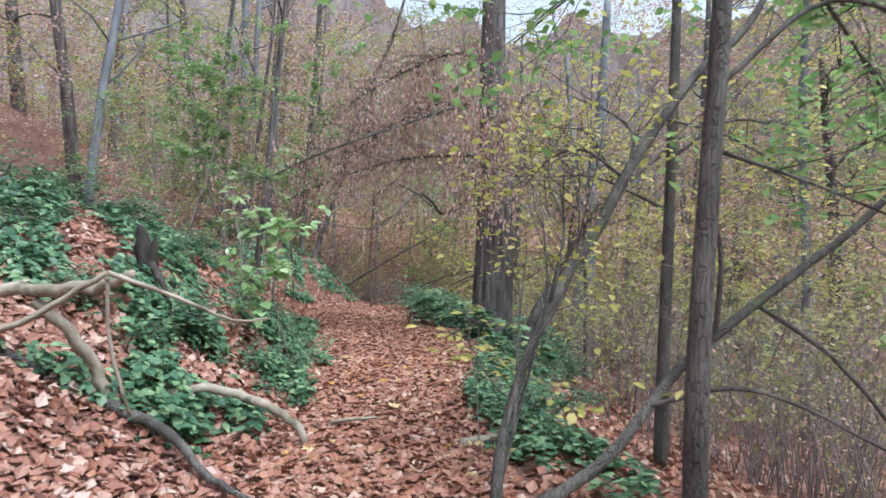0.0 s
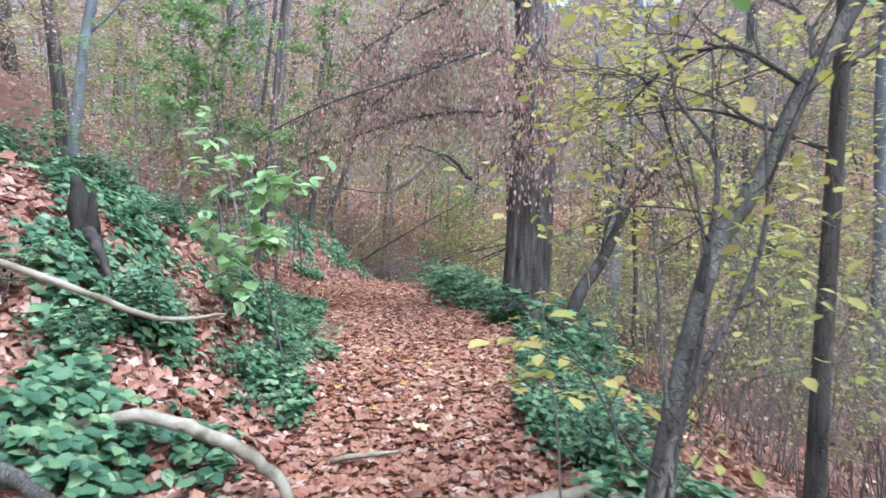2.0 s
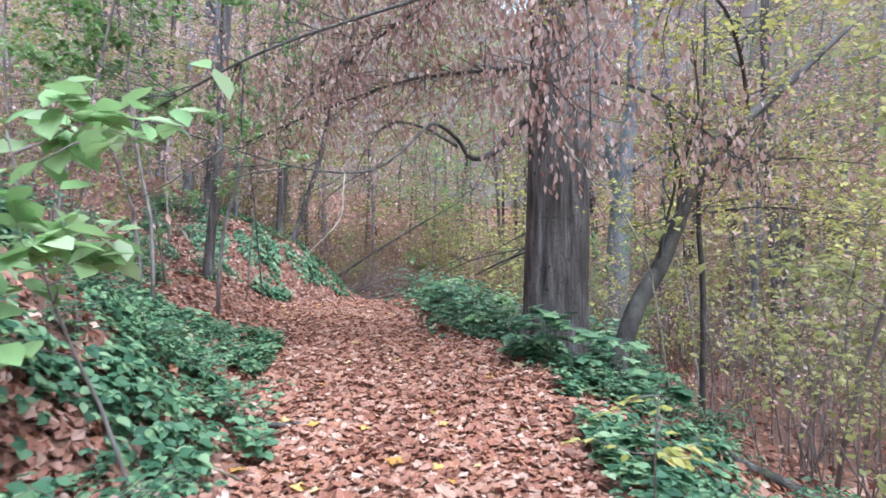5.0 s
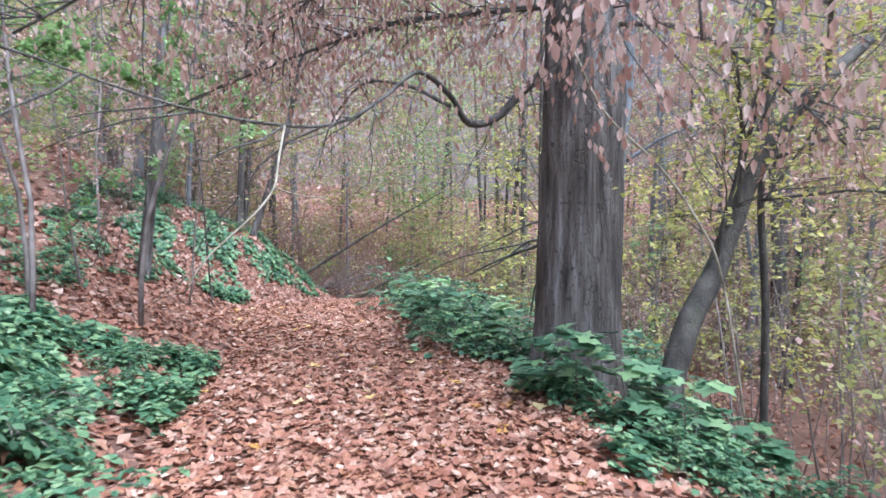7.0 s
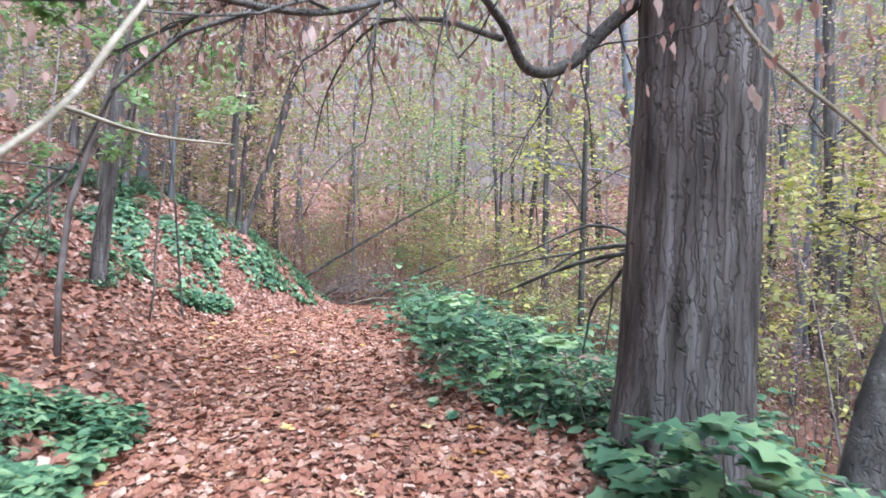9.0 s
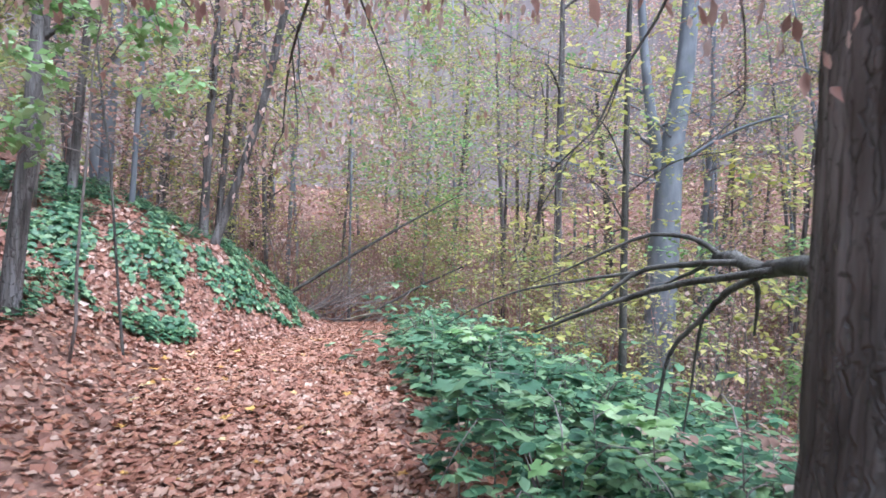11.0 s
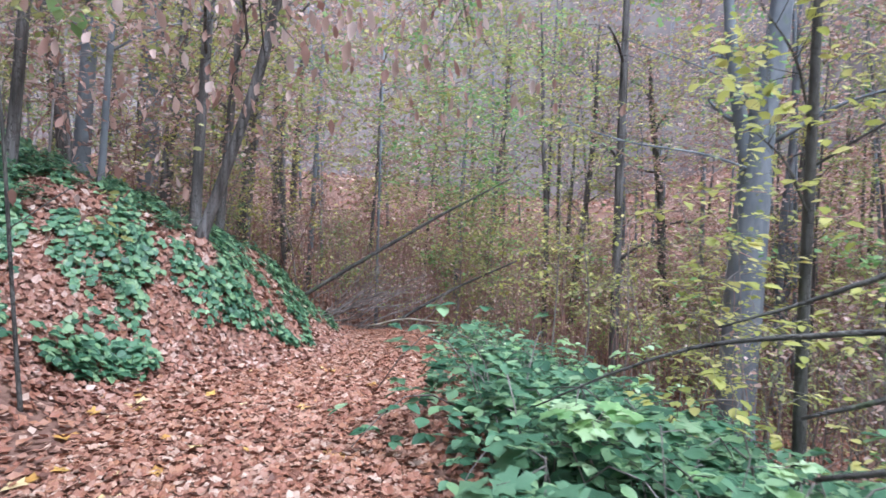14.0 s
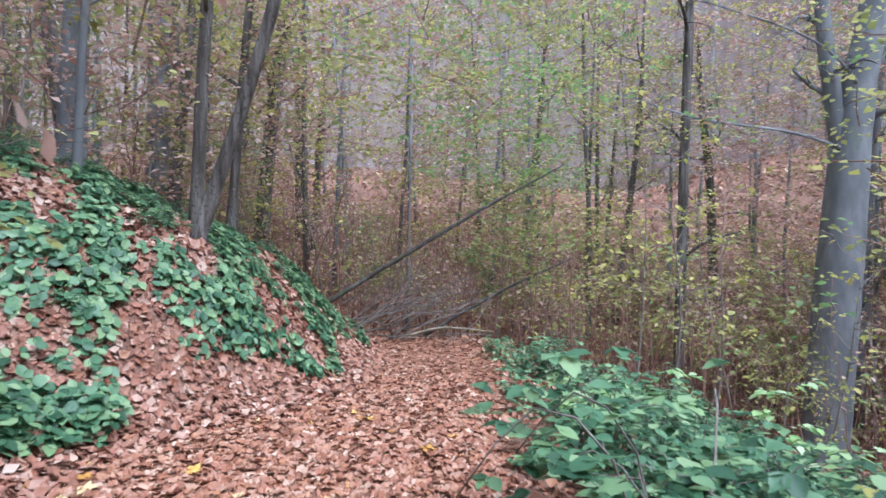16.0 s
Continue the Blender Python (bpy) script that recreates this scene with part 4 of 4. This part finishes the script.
scatter(THICKETS, 13, -15, -6.5, 23, 36, 2.2, 0.8, 1.4, [0, 2, 1, 4])
scatter(THICKETS, 22, -12, 20, 36, 48, 0.5, 0.9, 1.6, [0, 1, 2, 4, 3])
scatter(TALLS, 12, -26, -8.5, 14, 46, 3, 0.8, 1.2)
scatter(TALLS, 4, -17, -8, 17, 32, 3, 0.8, 1.1, [0, 2])
scatter(TALLS, 10, 9, 28, 10, 30, 3, 0.8, 1.2)
scatter(TALLS, 16, -24, 6, 40, 60, 0.5, 0.8, 1.3)
scatter(TALLS, 10, 11, 40, 36, 60, 0.5, 0.8, 1.3)


# ---- the dense far wood ----
def far_wood():
    r = np.random.default_rng(77)

    def spots(n, near, deep):
        out = []
        while len(out) < n:
            a, d = math.radians(r.uniform(-56, 58)), near + (deep - near) * r.uniform(0, 1) ** 0.8
            x, y = -1 + d * math.sin(a), 8 + d * math.cos(a)
            if y < 31 and edge_l(y) - 3.5 < x < edge_r(y) + 3.5:
                continue
            out.append((x, y))
        return np.array(out)

    for x, y in spots(115, 26, 60):
        h, r0 = r.uniform(12, 21), r.uniform(0.06, 0.17)
        z = gz(x, y)
        dx, dy = r.normal(size=2) * 0.05 * h
        g = Geo()
        tube(g, [(0, 0, -0.3), (0.12 * dx, 0.02, 0.15 * h), (0.3 * dx, 0, 0.35 * h), (dx, dy, h)], [r0 * 1.2, r0, r0 * 0.8, r0 * 0.3], 7, 0.03, int(h * 100))
        ob = new("far_tree", g.mesh("far_tree", M_GREYBARK if r.uniform() < 0.5 else M_BARK))
        ob.location = (x, y, z)
        tagged(ob, "slender bare grey trunk of the far wood", "tree", "trees of the wood")
    twigs = Geo()
    clumps = []
    for x, y in spots(1100, 20, 52):
        z, h = gz(x, y), r.uniform(1.5, 5.5)
        p, w = twig_line(r, (x, y, z - 0.1), (r.normal() * 0.2, r.normal() * 0.2, 1), h, 5, 0.10, 0.03)
        tube(twigs, p, [0.024, 0.008], 3)
        for k in range(3):
            i = int(r.integers(1, 5))
            q, w2 = twig_line(r, p[i], r.normal(size=3) * [1, 1, 0.3] + [0, 0, 0.4], h * 0.35, 3, 0.2, 0.02)
            tube(twigs, q, [0.012, 0.005], 3)
            clumps.extend(q[1:])
    for k in range(330):
        x, y = r.uniform(-7, 14), r.uniform(30.5, 44)
        p, w = twig_line(r, (x, y, gz(x, y) - 0.1), (r.normal() * 0.08, r.normal() * 0.08, 1), r.uniform(1.5, 4.5), 4, 0.05, 0.03)
        tube(twigs, p, [0.016, 0.007], 3)
    sprays = []
    while len(sprays) < 9000:
        a, d, e = math.radians(r.uniform(-46, 48)), r.uniform(15, 52), math.radians(r.uniform(-8, 25))
        x, y, z = -1 + d * math.sin(a), 6 + d * math.cos(a), 1.4 + d * math.tan(e)
        low = z - gz(x, y)
        bunch = math.sin(0.55 * x + 0.2 * y) + math.sin(0.6 * y - 0.35 * x + 2) + math.sin(0.9 * z + 0.5 * x) + r.normal() * 0.6
        if bunch < -0.8 or (5 < math.degrees(a) < 34 and d < 30 and r.uniform() < 0.9):
            continue
        if low < 0.5 or (low < 4.5 and y < 31 and edge_l(y) - 2.5 < x < edge_r(y) + 3.0) or (math.degrees(e) > 15 and r.uniform() < 0.35):
            continue
        q, w2 = twig_line(r, (x, y, z), r.normal(size=3) * [1, 1, 0.25] + [0, 0, 0.1], r.uniform(1.0, 1.8) * (0.6 + d / 60), 4, 0.15, 0.0)
        if len(sprays) % 2 == 0:
            tube(twigs, q[::2], [0.004 + 0.0004 * d, 0.002 + 0.0002 * d], 3)
        sprays.append((q, d, low))
    tagged(new("far_brushwood", twigs.mesh("far_brushwood", M_REDTWIG)), "brown twigs and thin stems of the far undergrowth", "woodland", kind="stuff")
    clumps = np.array(clumps)
    mats = (M_OLIVE, M_GREEN, M_DRIED, M_YELLOW)
    bins = [Geo() for m in mats]
    for q, d, low in sprays:
        x, y = q[0][0], q[0][1]
        tone = math.sin(x * 0.31 + 1.3) + math.sin(y * 0.27 + x * 0.11) + r.normal() * 0.9 + min(low, 5) * 0.25 - 0.9
        k = 1 if tone > 2.0 else 0 if tone > 0.35 else 3 if tone > 0.0 else 2
        n = 22
        at = q[r.integers(0, len(q), n)] + r.normal(size=(n, 3)) * np.array([0.22, 0.22, 0.06]) * (0.6 + d / 45)
        s = 0.055 + 0.0036 * d
        leaves(bins[k], at, (s * 0.7, s * 1.3), (-0.7, 0.3), (-0.6, 0.6), RHOMB, r)
    for g, m, name in zip(bins, mats, ("olive", "green", "dried brown", "yellow")):
        tagged(new("leaf_spray", g.mesh("leaf_spray", m)), name + " leaf sprays of the autumn wood", "foliage", kind="stuff")
    side = clumps[:, 0] * 0.03 + 0.35 * np.sin(clumps[:, 0] * 0.23 + 1) + 0.35 * np.sin(clumps[:, 1] * 0.19) + r.normal(size=len(clumps)) * 0.35
    for mat, lo, hi, per, name in ((M_DRIED, -9, -0.35, 2, "dried brown"), (M_OLIVE, -0.35, 0.35, 3, "olive green"), (M_YELLOW, 0.35, 0.6, 3, "yellow"), (M_GREEN, 0.6, 9, 3, "green")):
        c = clumps[(side >= lo) & (side < hi)]
        at = np.repeat(c, per, axis=0) + r.normal(size=(len(c) * per, 3)) * 0.3
        g = Geo()
        leaves(g, at, (0.10, 0.20), (-1.2, 0.4), (-0.7, 0.7), SLIM, r)
        tagged(new("far_foliage", g.mesh("far_foliage", mat)), name + " leaves of the far autumn undergrowth", "woodland", kind="stuff")


far_wood()

# the wooded hillside far across the valley, a plain sheet with haze in its colour
far = Geo()
seg = 900
aa = np.linspace(-2.6, 2.6, seg)
hh = 31 + 16 / (1 + np.exp((aa + 0.12) * 14)) + 9 / (1 + np.exp((0.62 - aa) * 12)) + 2 * np.sin(aa * 5 + 1) + 1.2 * np.sin(aa * 31) + np.convolve(np.random.default_rng(3).normal(size=seg), np.ones(5) / 5, "same") * 1.6
low_ring = np.stack([-1 + 72 * np.sin(aa), 10 + 72 * np.cos(aa), np.full(seg, -14.0)], -1)
top_ring = np.stack([-1 + 76 * np.sin(aa), 10 + 76 * np.cos(aa), hh], -1)
i = np.arange(seg - 1)
far.add(np.concatenate([low_ring, top_ring]), None, np.stack([i, i + 1, seg + i + 1, seg + i], -1))
tagged(new("backdrop", far.mesh("backdrop", M_HAZEWOOD)), "distant woodland on the opposite hillside with mauve grey haze in its colour", "backdrop", kind="structure")


# ---- fallen wood ----
fallen("arched_root", [([(-2.9, 4.55, 0.42), (-2.35, 4.7, 0.32), (-2.0, 4.8, 0.40), (-1.65, 4.8, 0.34), (-1.3, 4.75, 0.22), (-1.12, 4.72, 0.06), (-1.08, 4.7, -0.06)], [0.03, 0.038, 0.038, 0.034, 0.026])],
       M_PALEWOOD, "pale bent branch arching down onto the path edge")
fallen("fallen_branch", [([(-3.2, 4.3, 0.75), (-2.5, 4.3, 0.42), (-1.9, 4.1, 0.25), (-1.5, 3.75, 0.10), (-1.1, 3.5, 0.03)], [0.05, 0.045, 0.03, 0.015])], M_DARKBARK, "dark fallen branch lying across the bank")
fallen("dead_branch", [([(-2.9, 3.3, 0.95), (-2.5, 3.5, 1.08), (-2.08, 3.67, 1.37)], [0.022, 0.018]), ([(-2.08, 3.67, 1.37), (-1.75, 3.9, 1.2), (-1.45, 4.1, 1.03), (-1.25, 4.3, 1.02)], [0.016, 0.012, 0.006]),
                       ([(-2.1, 3.7, 1.33), (-2.1, 3.75, 0.9), (-2.0, 3.8, 0.45)], [0.014, 0.012])], M_PALEWOOD, "pale dead branch propped in a sharp bend")
fallen("fallen_branch", [([(-3.6, 4.2, 1.2), (-3.0, 4.2, 1.22), (-2.4, 4.1, 1.25), (-2.1, 4.0, 1.35)], [0.05, 0.045, 0.03]), ([(-2.9, 4.2, 1.15), (-2.6, 4.3, 0.8), (-2.5, 4.4, 0.42)], [0.04, 0.05])], M_PALEWOOD, "thick weathered branch lying over the bank")
fallen("path_stick", [([(-1.0, 5.3, -0.02), (-0.8, 5.35, 0.0), (-0.6, 5.45, -0.01)], [0.02, 0.018, 0.01])], M_PALEWOOD, "short brown stick half buried in leaves", "stick")
fallen("fallen_log", [([g3(0.15, 4.9, 0.02), g3(0.6, 4.95, 0.06), g3(1.2, 4.9, 0.06)], [0.05, 0.045, 0.03])], M_PALEWOOD, "mossy pale log lying beside the path", "log")
fallen("slope_log", [([g3(1.3, 9.6, 0.05), g3(2.4, 9.7, 0.07), g3(3.4, 9.6, 0.06)], [0.05, 0.06, 0.03])], M_DARKBARK, "dark fallen stem lying down the slope", "log")
sz = gz(-3.2, 6.35)
fallen("tree_stump", [([(-3.2, 6.38, sz - 0.1), (-3.18, 6.35, sz + 0.25), (-3.24, 6.32, sz + 0.62)], [0.17, 0.12, 0.10, 0.03]), ([(-3.12, 6.3, sz - 0.05), (-3.06, 6.25, sz + 0.3), (-3.02, 6.22, sz + 0.5)], [0.07, 0.05, 0.015]),
                      ([(-3.05, 6.2, sz + 0.2), (-2.9, 6.1, sz + 0.05), (-2.75, 6.0, sz - 0.2)], [0.05, 0.04, 0.02])], M_ROT, "black rotten stump jutting from the bank", "stump")

# the torn bough at the great trunk, its branches fanned over the brambles
fallen("torn_bough", [([(1.20, 13.1, 1.10), (1.42, 14.2, 1.22), (1.58, 15.0, 1.17), (1.70, 15.6, 1.24), (1.74, 15.93, 1.22)], [0.078, 0.066, 0.058, 0.047, 0.039]),
                      ([(1.72, 15.8, 1.22), (1.62, 16.1, 1.37), (1.35, 16.4, 1.41), (1.0, 16.6, 1.26), (0.68, 16.8, 1.08), (0.35, 17.0, 0.92)], [0.027, 0.022, 0.017, 0.011, 0.006]),
                      ([(1.66, 15.3, 1.20), (1.40, 15.8, 1.16), (1.12, 16.1, 1.08), (0.75, 16.2, 0.80), (0.45, 16.4, 0.62)], [0.031, 0.027, 0.023, 0.014, 0.008]),
                      ([(1.12, 16.1, 1.08), (0.7, 16.5, 0.98), (0.2, 16.8, 0.86), (-0.2, 16.9, 0.70), (-0.6, 17.1, 0.45)], [0.017, 0.014, 0.009, 0.005]),
                      ([(1.55, 14.8, 1.16), (1.42, 15.1, 1.0), (1.32, 15.3, 0.78), (1.15, 15.5, 0.45), (1.05, 15.6, -0.3)], [0.030, 0.024, 0.018, 0.010]),
                      ([(1.32, 15.3, 0.80), (1.36, 15.5, 0.45), (1.30, 15.6, -0.3)], [0.014, 0.011, 0.006]),
                      ([(1.60, 15.2, 1.15), (1.85, 15.5, 0.95), (2.05, 15.9, 0.55)], [0.023, 0.020, 0.009]),
                      ([(1.5, 14.6, 1.18), (1.0, 15.2, 1.02), (0.5, 15.5, 0.80), (0.15, 15.8, 0.60)], [0.027, 0.023, 0.017, 0.008]),
                      ([(1.74, 15.93, 1.22), (1.80, 16.4, 1.10), (1.6, 17.0, 0.85)], [0.031, 0.023, 0.009])], M_DARKBARK, "dark torn bough with branches fanned over the brambles")

# the brush heap where the path ends
r = np.random.default_rng(5)
g = Geo()
for k in range(34):
    a = r.uniform(-0.6, 0.9)
    s = np.array([-4.2 + r.normal() * 0.6, 29.6 + r.normal() * 0.8, gz(-4.2, 29.6) + r.uniform(-0.1, 0.5)])
    ramify(g, r, s, (math.cos(a), 0.3 * r.normal(), r.uniform(0.1, 0.8)), r.uniform(1.2, 2.8), 0.018, 1, [], 0, 3, 4, 0.1)
tagged(new("brushwood", g.mesh("brushwood", M_TWIG)), "tangled heap of dead brushwood at the path end", "brushwood", kind="stuff")
fallen("dead_log", [([(-5.2, 29.4, -0.4), (-3.6, 29.6, 0.6), (-1.6, 30, 1.8), (0.4, 30.4, 2.9)], [0.06, 0.05, 0.04, 0.015])], M_DARKBARK, "long dead trunk leaning over the brush heap", "log")
fallen("fallen_pole", [([(-3.0, 30.5, -1.3), (-1.2, 31, -0.3), (0.8, 31.5, 0.6)], [0.05, 0.04, 0.02])], M_DARKBARK, "dark dead pole leaning past the heap", "log")
fallen("pale_stick", [([(-3.4, 29.5, -1.15), (-2.4, 29.6, -0.95), (-1.3, 29.7, -1.05)], [0.035, 0.03, 0.015])], M_PALEWOOD, "pale stick lying at the path end", "stick")


# ---- leafy young growth close to the path ----
def sprig(at, seed, height, mat, n, size, label, reach=0.4, shape=LEAF, first=0.45):
    """A slim stem with flat sprays of a few large leaves."""
    r = np.random.default_rng(seed)
    ob = thing("young_shoot", at, label, "shoot")
    g = Geo()
    p, w = twig_line(r, (0, 0, -0.05), (r.normal() * 0.08, r.normal() * 0.08, 1), height, 6, 0.06, 0.08)
    tube(g, p, [0.008, 0.003], 5)
    part("stem", g, M_TWIG, ob)
    twigs, green = Geo(), Geo()
    for k in range(n):
        f = r.uniform(first, 1) * (len(p) - 1)
        i = min(int(f), len(p) - 2)
        q0 = p[i] + (p[i + 1] - p[i]) * (f - i)
        a = k * 2.4 + r.uniform(-0.4, 0.4)
        q, w = twig_line(r, q0, (math.cos(a), math.sin(a), 0.15), reach * r.uniform(0.5, 1.1), 4, 0.12, -0.02)
        tube(twigs, q, [0.004, 0.0015], 3)
        at0 = np.concatenate([q[1:], q[2:]]) + r.normal(size=(7, 3)) * 0.015
        leaves(green, at0, size, (-0.45, 0.1), (-0.3, 0.3), shape, r, a - 1.57 + r.uniform(-1.2, 1.2, 7))
    part("twig", twigs, M_TWIG, ob, kind="stuff")
    part("foliage", green, mat, ob, kind="stuff")
    return ob


sprig(g3(0.31, 4.7), 501, 1.25, M_YELLOW, 7, (0.06, 0.10), "thin shoot with flat yellow green leaves", 0.38)
sprig(g3(0.75, 5.3), 502, 1.0, M_YELLOW, 6, (0.05, 0.09), "thin shoot with flat yellow green leaves", 0.4)
sprig(g3(0.45, 7.4), 503, 0.8, M_YELLOW, 6, (0.05, 0.08), "thin shoot with flat yellow green leaves", 0.35)
PALM = "leafy shoot with large lobed teal green leaves"
for k, (x, y, h) in enumerate([(0.75, 11.75, 0.75), (1.05, 11.35, 0.65), (1.45, 11.2, 0.7), (0.55, 12.2, 0.5), (1.75, 11.0, 0.6)]):
    sprig(g3(x, y), 510 + k, h, M_BRAMBLE, 9, (0.12, 0.20), PALM, 0.36, MAPLE, 0.3)
for k, (x, y, h) in enumerate([(-0.3, 14.8, 1.0), (0.1, 15.3, 1.1), (0.4, 14.6, 1.0), (-0.7, 16.2, 0.95), (0.0, 16.6, 1.1)]):
    sprig(g3(x, y), 520 + k, h, M_LIGHTGREEN if k == 2 else M_BRAMBLE, 8, (0.11, 0.18), "leafy shoot with large lobed green leaves among brambles", 0.35, MAPLE, 0.4)
for k, (x, y, h) in enumerate([(1.3, 18.2, 2.2), (1.9, 17.4, 2.5), (2.4, 18.6, 2.6), (1.0, 19.5, 2.0)]):
    sprig(g3(x, y), 530 + k, h, M_YELLOW, 12, (0.07, 0.12), "slim shoot with flat yellow autumn leaves", 0.6, LEAF, 0.4)
for k, (x, y, h) in enumerate([(1.25, 18.1, 3.1), (1.5, 18.8, 3.6), (2.6, 18.0, 3.0)]):
    sprig(g3(x, y), 550 + k, h, M_YELLOW, 15, (0.07, 0.13), "slim shoot with flat yellow autumn leaves", 0.6, LEAF, 0.45)
for k, (x, y, h) in enumerate([(1.2, 21.5, 1.3), (1.6, 20.6, 1.4), (0.6, 22.5, 1.1)]):
    sprig(g3(x, y), 540 + k, h, M_LIGHTGREEN, 6, (0.08, 0.15), "slim shoot with pale green hanging leaves", 0.3, LEAF, 0.6)
fallen("fallen_branch", [([(-2.9, 8.2, gz(-2.9, 8.2) + 0.05), (-2.4, 8.1, gz(-2.4, 8.1) + 0.06), (-1.7, 8.3, gz(-1.7, 8.3) + 0.03)], [0.012, 0.016, 0.008])], M_PALEWOOD, "pale thin fallen branch on the bank")
fallen("fallen_branch", [([(-2.1, 9.3, gz(-2.1, 9.3) + 0.03), (-1.8, 9.4, gz(-1.8, 9.4) + 0.04), (-1.5, 9.6, gz(-1.5, 9.6) + 0.02)], [0.02, 0.025, 0.012])], M_DARKBARK, "dark short branch lying in the leaves")

for k, (x, y, h, m) in enumerate([(-0.45, 15.6, 0.95, 0), (0.3, 15.9, 1.05, 0), (-0.2, 17.4, 1.0, 1), (-0.75, 18.3, 0.85, 0), (0.5, 17.2, 1.1, 1), (-0.9, 20.2, 0.7, 0), (-0.6, 21.4, 0.75, 1), (0.2, 20.8, 0.9, 0), (0.7, 14.3, 1.0, 1), (-0.55, 14.5, 0.8, 0)]):
    sprig(g3(x, y), 560 + k, h, (M_BRAMBLE, M_LIGHTGREEN)[m], 7, (0.09, 0.16), ("leafy shoot with lobed green leaves among brambles", "leafy shoot with pale lobed leaves among brambles")[m], 0.32, MAPLE, 0.45)
for k, (x, y, h) in enumerate([(0.95, 13.95, 1.0), (1.25, 14.3, 1.1), (1.5, 14.8, 1.0), (0.8, 14.7, 0.9)]):
    sprig(g3(x, y), 580 + k, h, M_DRIED, 9, (0.06, 0.11), "thin shoot with pale withered brownish leaves", 0.4, LEAF, 0.35)
